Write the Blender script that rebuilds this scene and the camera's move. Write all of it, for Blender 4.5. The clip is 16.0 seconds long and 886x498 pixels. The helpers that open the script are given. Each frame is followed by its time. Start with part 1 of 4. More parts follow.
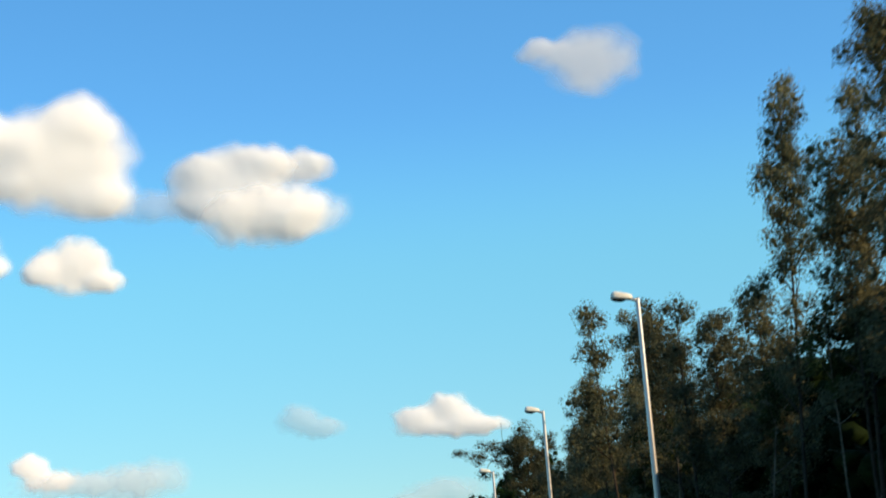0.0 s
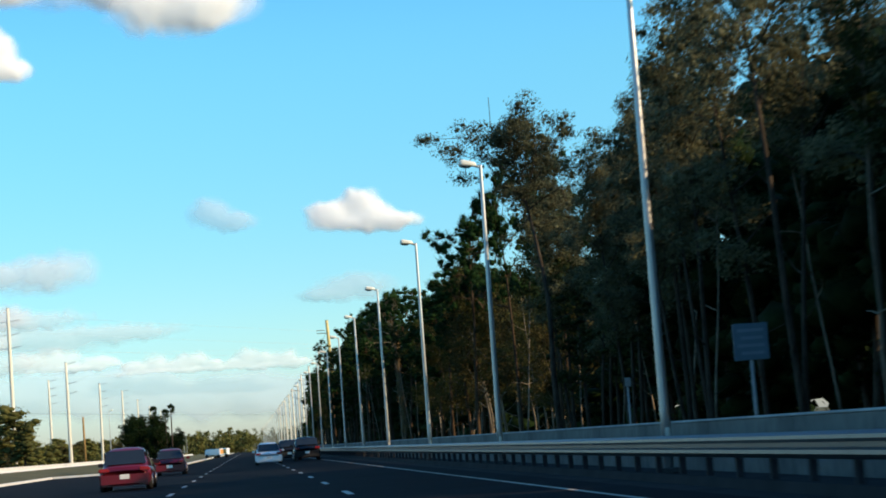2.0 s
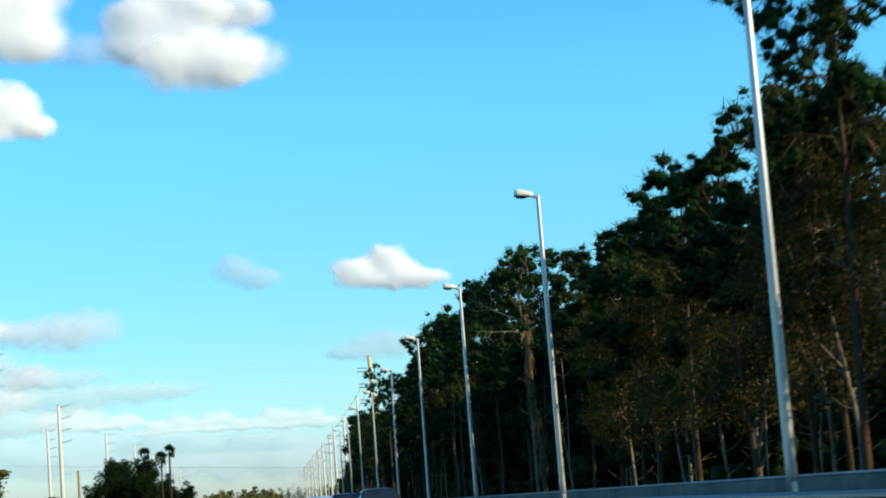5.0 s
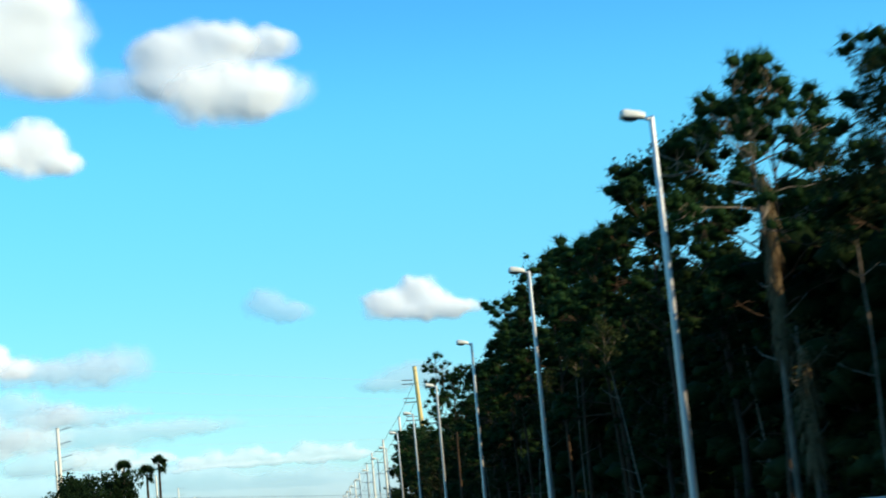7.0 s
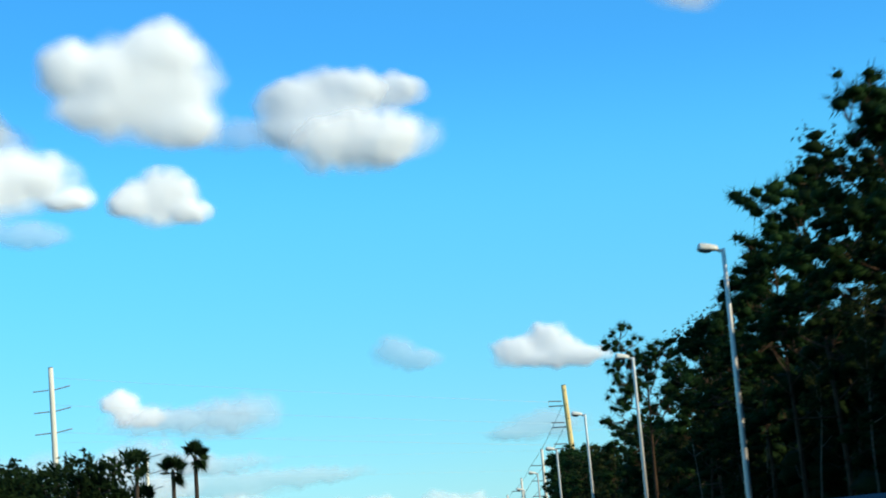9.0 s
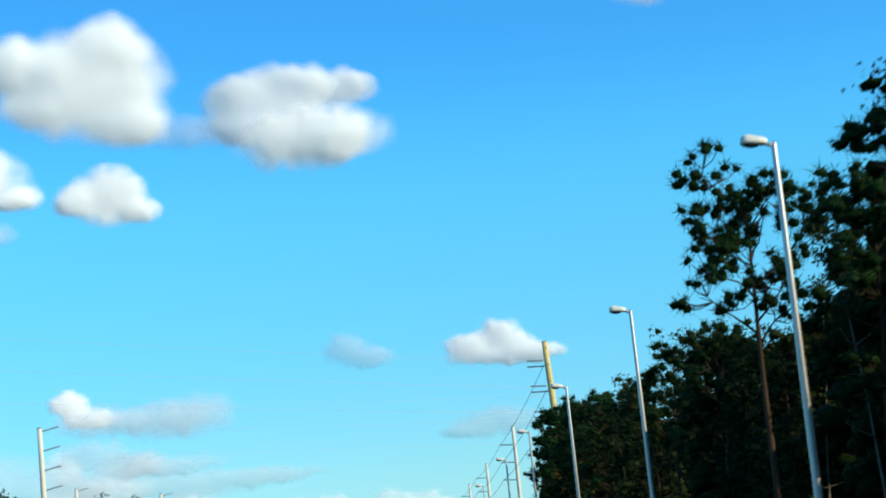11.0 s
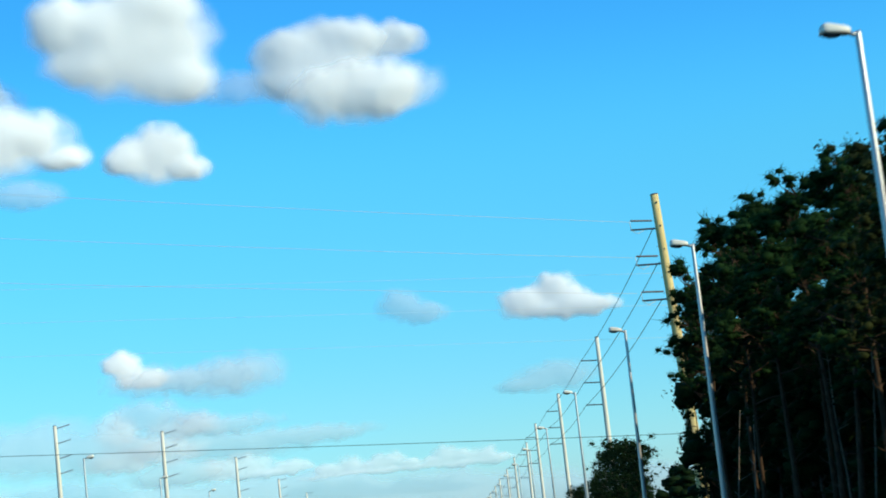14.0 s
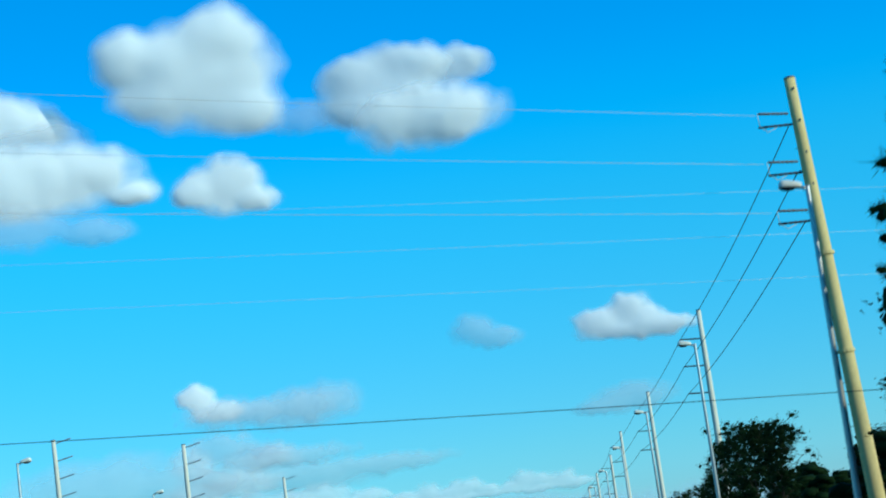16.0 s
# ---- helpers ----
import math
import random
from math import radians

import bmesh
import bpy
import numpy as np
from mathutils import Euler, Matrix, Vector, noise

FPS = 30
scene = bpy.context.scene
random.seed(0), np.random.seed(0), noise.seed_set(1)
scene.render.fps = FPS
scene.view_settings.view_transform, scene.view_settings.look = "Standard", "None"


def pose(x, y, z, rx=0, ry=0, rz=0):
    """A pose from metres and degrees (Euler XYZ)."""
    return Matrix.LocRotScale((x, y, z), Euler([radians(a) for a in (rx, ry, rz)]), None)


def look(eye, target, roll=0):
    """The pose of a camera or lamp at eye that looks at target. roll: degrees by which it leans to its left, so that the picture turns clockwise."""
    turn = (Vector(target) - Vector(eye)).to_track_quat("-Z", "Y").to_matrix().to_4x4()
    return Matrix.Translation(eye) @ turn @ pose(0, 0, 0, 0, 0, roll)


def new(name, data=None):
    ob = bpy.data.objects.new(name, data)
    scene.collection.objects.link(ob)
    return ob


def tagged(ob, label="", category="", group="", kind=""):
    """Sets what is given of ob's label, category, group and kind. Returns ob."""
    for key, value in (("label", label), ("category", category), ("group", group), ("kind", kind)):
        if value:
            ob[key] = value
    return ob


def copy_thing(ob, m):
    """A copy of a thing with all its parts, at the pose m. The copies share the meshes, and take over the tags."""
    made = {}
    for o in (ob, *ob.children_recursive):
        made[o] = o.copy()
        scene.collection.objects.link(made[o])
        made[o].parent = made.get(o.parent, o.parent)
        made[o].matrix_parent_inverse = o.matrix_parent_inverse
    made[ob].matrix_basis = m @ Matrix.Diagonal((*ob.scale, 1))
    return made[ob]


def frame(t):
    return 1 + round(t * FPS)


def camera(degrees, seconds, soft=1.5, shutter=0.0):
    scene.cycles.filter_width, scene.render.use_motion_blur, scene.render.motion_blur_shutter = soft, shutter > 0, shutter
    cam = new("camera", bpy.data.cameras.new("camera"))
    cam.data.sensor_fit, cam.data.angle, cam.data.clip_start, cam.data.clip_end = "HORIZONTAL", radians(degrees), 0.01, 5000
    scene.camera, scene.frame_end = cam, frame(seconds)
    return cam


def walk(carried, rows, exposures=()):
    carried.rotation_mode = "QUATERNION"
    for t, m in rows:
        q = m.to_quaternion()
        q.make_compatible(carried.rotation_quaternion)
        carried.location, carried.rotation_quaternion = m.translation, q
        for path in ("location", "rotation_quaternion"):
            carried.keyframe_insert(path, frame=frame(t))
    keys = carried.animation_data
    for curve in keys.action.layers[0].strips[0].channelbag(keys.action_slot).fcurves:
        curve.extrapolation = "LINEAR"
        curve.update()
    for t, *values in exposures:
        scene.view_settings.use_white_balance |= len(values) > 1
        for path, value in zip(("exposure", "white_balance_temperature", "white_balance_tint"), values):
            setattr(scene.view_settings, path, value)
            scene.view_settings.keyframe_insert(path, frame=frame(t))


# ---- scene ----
LENS = 25.0
EYE = 1.05
ROWS = [  # seconds, x, y, pitch, roll, yaw
    (0, -0.354, 8.27, 11.327, 4.641, -3.004),
    (0.5, -0.236, 17.09, 10.211, 2.948, -3.690),
    (1, -0.146, 26.31, 8.471, 3.348, -4.050),
    (1.5, 0.013, 36.13, 6.018, 4.087, -4.953),
    (2, 0.086, 46.03, 5.325, 4.315, -5.605),
    (2.5, -0.063, 55.47, 5.879, 3.668, -6.076),
    (3, -0.175, 64.48, 6.451, 3.574, -5.855),
    (3.5, -0.207, 73.50, 6.820, 4.580, -5.077),
    (4, -0.270, 83.08, 7.030, 3.639, -4.367),
    (4.2, -0.280, 86.98, 7.060, 3.880, -3.997),
    (6.3, -0.184, 128.33, 7.698, 5.254, -6.686),
    (6.5, -0.337, 132.31, 8.007, 5.501, -5.643),
    (7, -0.178, 142.56, 8.094, 5.319, -3.875),
    (7.5, -0.170, 152.36, 8.545, 5.701, -2.873),
    (8, -0.171, 162.19, 9.276, 5.056, -1.975),
    (8.5, -0.306, 172.10, 9.802, 4.113, -1.149),
    (9, -0.355, 181.60, 9.837, 4.953, -0.184),
    (9.2, -0.389, 185.39, 9.648, 4.926, -0.040),
    (11.3, -0.779, 224.68, 9.696, 5.808, -1.652),
    (11.5, -0.694, 228.14, 9.531, 5.956, -1.579),
    (12, -0.404, 236.75, 9.265, 6.414, -1.027),
    (12.5, -0.335, 245.90, 9.261, 6.780, -0.087),
    (13, -0.294, 255.37, 8.864, 6.424, 0.451),
    (13.5, -0.403, 265.13, 8.413, 5.804, 0.187),
    (14, -0.399, 274.88, 8.661, 6.278, 0.154),
    (14.5, -0.264, 284.20, 9.514, 6.844, 0.525),
    (15, -0.138, 293.56, 10.410, 6.994, 1.261),
    (15.5, 0.012, 302.56, 10.290, 6.815, 2.026),
    (16, 0.072, 311.90, 9.706, 7.685, 2.491),
]
cam = camera(LENS, 16.0, soft=1.8, shutter=0.4)
walk(cam, [(t, pose(x, y, EYE, 90 + p, r, yaw)) for t, x, y, p, r, yaw in ROWS],
     exposures=[(0.0, 0.17, 9000, 17), (0.5, -0.1, 8500, 16), (1.0, -0.05, 8600, 16), (1.6, 0.08, 8300, 15), (2.5, 0.42, 8100, 14), (3.2, 0.3, 7900, 14), (4.2, 0.25, 7600, 12), (6.5, 0.4, 7300, 6), (7.0, 0.3, 7200, 6), (9.0, 0.12, 6850, 5),
                (12.5, 0.03, 6700, 3), (14.5, 0.04, 6350, -1), (15.5, -0.22, 5650, -8), (16.0, -0.3, 5300, -12)])

# ---- light ----
SUN_AZ, SUN_EL = 120.0, 26.0   # degrees clockwise from the road's heading (+y), above the horizon
world = bpy.data.worlds.new("sky")
scene.world = world
world.use_nodes = True
wn = world.node_tree.nodes
wl = world.node_tree.links
sky = wn.new("ShaderNodeTexSky")
sky.sky_type = 'NISHITA'
sky.sun_disc = False
sky.sun_elevation = radians(SUN_EL)
sky.sun_rotation = radians(SUN_AZ)
sky.air_density = 1.0
sky.dust_density = 0.6
sky.ozone_density = 2.0
tint = wn.new("ShaderNodeHueSaturation")
tint.inputs["Saturation"].default_value = 1.25
wl.new(sky.outputs["Color"], tint.inputs["Color"])
back = wn["Background"]
back.inputs["Strength"].default_value = 0.15
heading = wn.new("ShaderNodeTexCoord")
parts_xyz = wn.new("ShaderNodeSeparateXYZ")
squeeze = wn.new("ShaderNodeMapping")   # the sky pales only near the horizon
squeeze.vector_type = 'NORMAL'
squeeze.inputs["Scale"].default_value = (1.62, 1.62, 1.0)
wl.new(heading.outputs["Generated"], squeeze.inputs["Vector"])
wl.new(squeeze.outputs["Vector"], sky.inputs["Vector"])
wl.new(squeeze.outputs["Vector"], parts_xyz.inputs[0])
rise = wn.new("ShaderNodeMapRange")
rise.interpolation_type = 'SMOOTHSTEP'
rise.inputs["From Min"].default_value = -0.05
rise.inputs["From Max"].default_value = 0.5
wl.new(parts_xyz.outputs["Z"], rise.inputs["Value"])
grade = wn.new("ShaderNodeMix")
grade.data_type = 'RGBA'
rim = wn.new("ShaderNodeMapRange")   # cooler air along the horizon
rim.interpolation_type = 'SMOOTHSTEP'
rim.inputs["From Min"].default_value = 0.0
rim.inputs["From Max"].default_value = 0.11
wl.new(parts_xyz.outputs["Z"], rim.inputs["Value"])
air = wn.new("ShaderNodeMix")
air.data_type = 'RGBA'
air.inputs[6].default_value = (0.55, 0.68, 1.12, 1)
air.inputs[7].default_value = (0.63, 0.8, 0.94, 1)
wl.new(rim.outputs["Result"], air.inputs[0])
wl.new(air.outputs[2], grade.inputs[6])
grade.inputs[7].default_value = (0.89, 2.2, 2.02, 1)
wl.new(rise.outputs["Result"], grade.inputs[0])
deep = wn.new("ShaderNodeMapRange")   # deeper blue towards the zenith
deep.interpolation_type = 'SMOOTHSTEP'
deep.inputs["From Min"].default_value = 0.28
deep.inputs["From Max"].default_value = 0.42
wl.new(parts_xyz.outputs["Z"], deep.inputs["Value"])
zenith = wn.new("ShaderNodeMix")
zenith.data_type = 'RGBA'
zenith.inputs[7].default_value = (0.64, 1.68, 2.05, 1)
wl.new(deep.outputs["Result"], zenith.inputs[0])
wl.new(grade.outputs[2], zenith.inputs[6])
clear = wn.new("ShaderNodeMix")
clear.data_type = 'RGBA'
clear.blend_type = 'MULTIPLY'
clear.inputs[0].default_value = 1.0
wl.new(tint.outputs["Color"], clear.inputs[6])
wl.new(zenith.outputs[2], clear.inputs[7])
wl.new(clear.outputs[2], back.inputs["Color"])

sun_data = bpy.data.lights.new("sun", 'SUN')
sun_data.energy = 4.4
sun_data.angle = radians(0.5)
sun_data.color = (1.0, 0.86, 0.66)
sun = new("sun", sun_data)
sun_dir = Vector((math.sin(radians(SUN_AZ)) * math.cos(radians(SUN_EL)), math.cos(radians(SUN_AZ)) * math.cos(radians(SUN_EL)), math.sin(radians(SUN_EL))))
sun.matrix_world = look(sun_dir * 100, (0, 0, 0))


# ---- materials ----
def material(name, base, rough=0.7, metal=0.0, var=0.25, scale=6.0, fine=60.0, bump=0.15, second=None, spread=0.0, trans=0.0, stretch=(1, 1, 1)):
    """A surface with stains at one scale, grain at a finer one and a slight relief."""
    m = bpy.data.materials.new(name)
    m.use_nodes = True
    nt = m.node_tree
    n, l = nt.nodes, nt.links
    bsdf = n["Principled BSDF"]
    bsdf.inputs["Roughness"].default_value = rough
    bsdf.inputs["Metallic"].default_value = metal
    bsdf.inputs["Specular IOR Level"].default_value = 0.03 if trans or rough > 0.94 else (0.12 if rough > 0.5 else 0.5)
    tc = n.new("ShaderNodeTexCoord")
    mp = n.new("ShaderNodeMapping")
    mp.inputs["Scale"].default_value = stretch
    l.new(tc.outputs["Object"], mp.inputs["Vector"])
    n1 = n.new("ShaderNodeTexNoise")
    n1.inputs["Scale"].default_value = scale
    n1.inputs["Detail"].default_value = 4
    n2 = n.new("ShaderNodeTexNoise")
    n2.inputs["Scale"].default_value = fine
    n2.inputs["Detail"].default_value = 3
    for q in (n1, n2):
        l.new(mp.outputs["Vector"], q.inputs["Vector"])
    add = n.new("ShaderNodeMath")
    add.operation = 'MULTIPLY_ADD'
    l.new(n2.outputs["Fac"], add.inputs[0])
    add.inputs[1].default_value = 0.5
    l.new(n1.outputs["Fac"], add.inputs[2])
    ramp = n.new("ShaderNodeMapRange")
    ramp.inputs["From Min"].default_value = 0.45
    ramp.inputs["From Max"].default_value = 1.05
    l.new(add.outputs[0], ramp.inputs["Value"])
    mix = n.new("ShaderNodeMix")
    mix.data_type = 'RGBA'
    a = [c * (1 - var) for c in base]
    b = second or [min(1, c * (1 + var)) for c in base]
    mix.inputs[6].default_value = (*a, 1)
    mix.inputs[7].default_value = (*b, 1)
    l.new(ramp.outputs["Result"], mix.inputs[0])
    out = mix.outputs[2]
    if spread:
        oi = n.new("ShaderNodeObjectInfo")
        geo = n.new("ShaderNodeNewGeometry")
        s2 = n.new("ShaderNodeMath")
        s2.operation = 'ADD'
        l.new(oi.outputs["Random"], s2.inputs[0])
        l.new(geo.outputs["Random Per Island"], s2.inputs[1])
        mr = n.new("ShaderNodeMapRange")
        mr.inputs["From Max"].default_value = 2.0
        mr.inputs["To Min"].default_value = 1 - spread
        mr.inputs["To Max"].default_value = 1 + spread
        l.new(s2.outputs[0], mr.inputs["Value"])
        hsv = n.new("ShaderNodeHueSaturation")
        l.new(out, hsv.inputs["Color"])
        l.new(mr.outputs["Result"], hsv.inputs["Value"])
        out = hsv.outputs["Color"]
    l.new(out, bsdf.inputs["Base Color"])
    if bump:
        bp = n.new("ShaderNodeBump")
        bp.inputs["Strength"].default_value = bump
        bp.inputs["Distance"].default_value = 0.02
        l.new(add.outputs[0], bp.inputs["Height"])
        l.new(bp.outputs["Normal"], bsdf.inputs["Normal"])
    if trans:
        tr = n.new("ShaderNodeBsdfTranslucent")
        l.new(out, tr.inputs["Color"])
        ms = n.new("ShaderNodeMixShader")
        ms.inputs[0].default_value = trans
        l.new(bsdf.outputs[0], ms.inputs[1])
        l.new(tr.outputs[0], ms.inputs[2])
        l.new(ms.outputs[0], n["Material Output"].inputs["Surface"])
    return m


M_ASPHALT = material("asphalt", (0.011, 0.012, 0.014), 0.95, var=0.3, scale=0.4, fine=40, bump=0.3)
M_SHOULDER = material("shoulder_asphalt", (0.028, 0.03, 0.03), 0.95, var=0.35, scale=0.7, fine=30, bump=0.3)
M_PAINT = material("road_paint", (0.5, 0.48, 0.44), 0.8, var=0.25, scale=3, fine=30)
# Dim warm tone put into the paint to offset the blue skylight.
M_EDGE = material("dim_warm_edge_paint", (0.4, 0.36, 0.29), 0.8, var=0.35, scale=1.2, fine=20)
M_YELLOW = material("yellow_road_paint", (0.65, 0.42, 0.06), 0.6, var=0.2, scale=3, fine=30)
M_GRASS = material("verge_grass", (0.07, 0.085, 0.03), 0.9, var=0.5, scale=0.3, fine=9, bump=0.6, second=(0.16, 0.13, 0.06))
M_CONCRETE = material("barrier_concrete", (0.085, 0.1, 0.095), 0.85, var=0.5, scale=0.35, fine=4, bump=0.2, second=(0.2, 0.205, 0.18), stretch=(1, 1, 0.7))
# Paler than the wall for its lit top edge; also the pale posts.
M_PALEGREY = material("lit_top_and_pale_posts", (0.29, 0.3, 0.28), 0.85, var=0.35, scale=0.8, fine=14, bump=0.2)
M_DARKFLOOR = material("dark_wood_floor", (0.03, 0.022, 0.014), 0.95, var=0.4, scale=0.8, fine=14, bump=0.5, second=(0.06, 0.042, 0.024))
M_KERB = material("pale_concrete", (0.6, 0.58, 0.53), 0.8, var=0.15, scale=1.0, fine=25, bump=0.2)
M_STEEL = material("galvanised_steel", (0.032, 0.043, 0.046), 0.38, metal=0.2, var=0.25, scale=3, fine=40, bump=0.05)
# Near-black, so that the gaps between the posts stand out lighter.
M_POST = material("dark_post", (0.03, 0.03, 0.032), 0.8, var=0.3, scale=5, fine=40, bump=0.2)
M_POLE = material("brushed_aluminium", (0.43, 0.425, 0.4), 0.38, metal=0.65, var=0.15, scale=2, fine=30, bump=0.04, stretch=(1, 1, 0.15))
M_HEAD = material("lamp_housing_cream", (0.72, 0.68, 0.56), 0.5, var=0.12, scale=4, fine=40, bump=0.04)
M_LENS = material("lamp_lens", (0.07, 0.075, 0.08), 0.15, var=0.08, scale=8, fine=40, bump=0)
M_TPOLE = material("tan_weathered_steel", (0.62, 0.46, 0.19), 0.7, var=0.22, scale=0.8, fine=14, bump=0.1, stretch=(1, 1, 0.25))
M_TPOLE_PALE = material("pale_spun_concrete", (0.66, 0.6, 0.48), 0.75, var=0.15, scale=0.8, fine=14, bump=0.1, stretch=(1, 1, 0.25))
M_ARM = material("dark_insulator", (0.06, 0.055, 0.06), 0.5, var=0.25, scale=6, fine=40, bump=0.05)
# Paler copy of dark_insulator: distance haze is put into its grey.
M_PALEARM = material("hazed_grey_insulator", (0.25, 0.27, 0.29), 0.5, var=0.2, scale=6, fine=40, bump=0.05)
M_WIRE = material("aluminium_conductor", (0.58, 0.58, 0.57), 0.4, metal=0.3, var=0.1, bump=0)
M_DARKWIRE = material("black_cable", (0.03, 0.03, 0.03), 0.6, var=0.2, bump=0)
M_BARK = material("grey_bark", (0.02, 0.015, 0.011), 0.9, var=0.4, scale=4, fine=25, bump=0.6, second=(0.085, 0.065, 0.046), stretch=(1, 1, 0.3))
M_PALEBARK = material("pale_papery_bark", (0.08, 0.066, 0.048), 0.85, var=0.4, scale=3, fine=20, bump=0.5, second=(0.3, 0.24, 0.17), stretch=(1, 1, 0.3))
M_PINEBARK = material("pine_bark", (0.035, 0.023, 0.015), 0.9, var=0.4, scale=5, fine=25, bump=0.6, second=(0.1, 0.062, 0.035), stretch=(1, 1, 0.3))
M_NEEDLE = material("pine_needles", (0.007, 0.022, 0.006), 0.7, var=0.35, scale=0.8, fine=5, bump=0, second=(0.025, 0.06, 0.017), spread=0.45, trans=0.3)
M_LEAF = material("olive_leaves", (0.018, 0.028, 0.009), 0.7, var=0.35, scale=0.8, fine=5, bump=0, second=(0.058, 0.074, 0.025), spread=0.45, trans=0.35)
# Paler than olive_leaves: sun on the crowns is put into the colour.
M_GUMLEAF = material("sunlit_grey_olive_leaves", (0.038, 0.047, 0.021), 0.7, var=0.35, scale=0.8, fine=5, bump=0, second=(0.21, 0.2, 0.112), spread=0.45, trans=0.4)
M_DRY = material("russet_leaves", (0.042, 0.038, 0.014), 0.7, var=0.35, scale=0.8, fine=5, bump=0, second=(0.09, 0.072, 0.026), spread=0.4, trans=0.3)
M_UNDER = material("brown_green_leaves", (0.047, 0.054, 0.014), 0.7, var=0.35, scale=0.8, fine=5, bump=0, second=(0.112, 0.095, 0.03), spread=0.3, trans=0.45)
# Near-black leaf copy: the wood's deep shade is put into its colour.
M_DARKLEAF = material("shaded_green_leaves", (0.007, 0.017, 0.005), 0.7, var=0.35, scale=0.8, fine=5, bump=0, second=(0.02, 0.04, 0.012), spread=0.45, trans=0.3)
M_VINE = material("dry_vine_stems", (0.12, 0.08, 0.04), 0.85, var=0.3, scale=1.5, fine=8, bump=0, second=(0.23, 0.155, 0.075), spread=0.35)
# Lit leaf copy: sunshine across the road is put into its paler green.
M_SUNLEAF = material("sunlit_green_leaves", (0.075, 0.09, 0.026), 0.7, var=0.35, scale=0.5, fine=4, bump=0, second=(0.19, 0.17, 0.055), spread=0.4, trans=0.3)
M_SIGN = material("sign_back_aluminium", (0.06, 0.14, 0.18), 0.45, metal=0.2, var=0.1, scale=4, fine=40, bump=0.03)
M_SIGNBAR = material("sign_lettering", (0.1, 0.19, 0.23), 0.5, var=0.1, bump=0)
M_WOOD = material("brown_timber_pole", (0.3, 0.17, 0.06), 0.85, var=0.3, scale=2, fine=20, bump=0.3, stretch=(1, 1, 0.2))
M_RED = material("red_car_paint", (0.12, 0.003, 0.009), 0.3, var=0.08, scale=2, fine=200, bump=0)
M_BLACKCAR = material("black_car_paint", (0.012, 0.013, 0.016), 0.22, var=0.1, scale=2, fine=200, bump=0)
M_WHITECAR = material("white_car_paint", (0.78, 0.78, 0.76), 0.3, var=0.05, scale=2, fine=200, bump=0)
M_GLASS = material("dark_car_glass", (0.015, 0.02, 0.025), 0.06, var=0.1, scale=2, fine=50, bump=0)
M_RUBBER = material("tyre_rubber", (0.02, 0.02, 0.02), 0.9, var=0.2, scale=10, fine=60, bump=0.1)
M_RIM = material("alloy_rim", (0.5, 0.5, 0.52), 0.35, metal=0.8, var=0.1, bump=0)
M_TAIL = material("red_tail_lamp", (0.28, 0.008, 0.012), 0.2, var=0.1, bump=0)
M_PLATE = material("pale_plate", (0.65, 0.65, 0.6), 0.4, var=0.08, bump=0)
M_ORANGE = material("orange_box_panel", (0.65, 0.26, 0.06), 0.5, var=0.12, scale=1, fine=10, bump=0)


# ---- building helpers ----
def empty(name, at, label, category, group="", kind=""):
    ob = new(name)
    ob.location = at
    ob.empty_display_size = 0.3
    return tagged(ob, label, category, group, kind)


def mesh_of(name, bm, mat, smooth=False):
    me = bpy.data.meshes.new(name)
    if smooth:
        for f in bm.faces:
            f.smooth = True
    bm.to_mesh(me)
    bm.free()
    for m in (mat if isinstance(mat, (list, tuple)) else [mat]):
        me.materials.append(m)
    return me


def part(name, bm, mat, parent, label="", smooth=False):
    ob = new(name, mesh_of(name, bm, mat, smooth))
    ob.parent = parent
    return tagged(ob, label)


def raw_part(name, verts, faces, mat, parent=None, label="", smooth=False):
    me = bpy.data.meshes.new(name)
    me.from_pydata(verts, [], faces)
    me.materials.append(mat)
    if smooth:
        me.polygons.foreach_set("use_smooth", [True] * len(me.polygons))
    me.update()
    ob = new(name, me)
    ob.parent = parent
    return tagged(ob, label)


def box(bm, cx, cy, cz, sx, sy, sz, bevel=0.0, m=None):
    r = bmesh.ops.create_cube(bm, size=1.0, matrix=(m or Matrix()) @ Matrix.Translation((cx, cy, cz)) @ Matrix.Diagonal((sx, sy, sz, 1)))
    if bevel:
        edges = {e for v in r["verts"] for e in v.link_edges}
        bmesh.ops.bevel(bm, geom=list(edges), offset=bevel, segments=2, affect='EDGES')
    return r


def tube(points, radii, sides=8, closed=True):
    """Vertices and faces of a tapered tube along points."""
    verts, faces = [], []
    pts = [Vector(p) for p in points]
    side = Vector((1, 0, 0))
    for i, p in enumerate(pts):
        d = (pts[min(i + 1, len(pts) - 1)] - pts[max(i - 1, 0)]).normalized()
        u = d.cross(side if abs(d.dot(side)) < 0.9 else Vector((0, 1, 0))).normalized()
        v = d.cross(u)
        for k in range(sides):
            a = 2 * math.pi * k / sides
            verts.append(p + (u * math.cos(a) + v * math.sin(a)) * radii[i])
    for i in range(len(pts) - 1):
        for k in range(sides):
            a, b = i * sides + k, i * sides + (k + 1) % sides
            faces.append((a, b, b + sides, a + sides))
    if closed:
        faces.append(tuple(range(sides))[::-1])
        faces.append(tuple(range((len(pts) - 1) * sides, len(pts) * sides)))
    return verts, faces


def joined(pieces):
    verts, faces = [], []
    for v, f in pieces:
        o = len(verts)
        verts += v
        faces += [tuple(i + o for i in q) for q in f]
    return verts, faces


def tube_part(name, points, radii, mat, parent, label="", sides=10):
    v, f = tube(points, radii, sides)
    return raw_part(name, v, f, mat, parent, label, smooth=True)


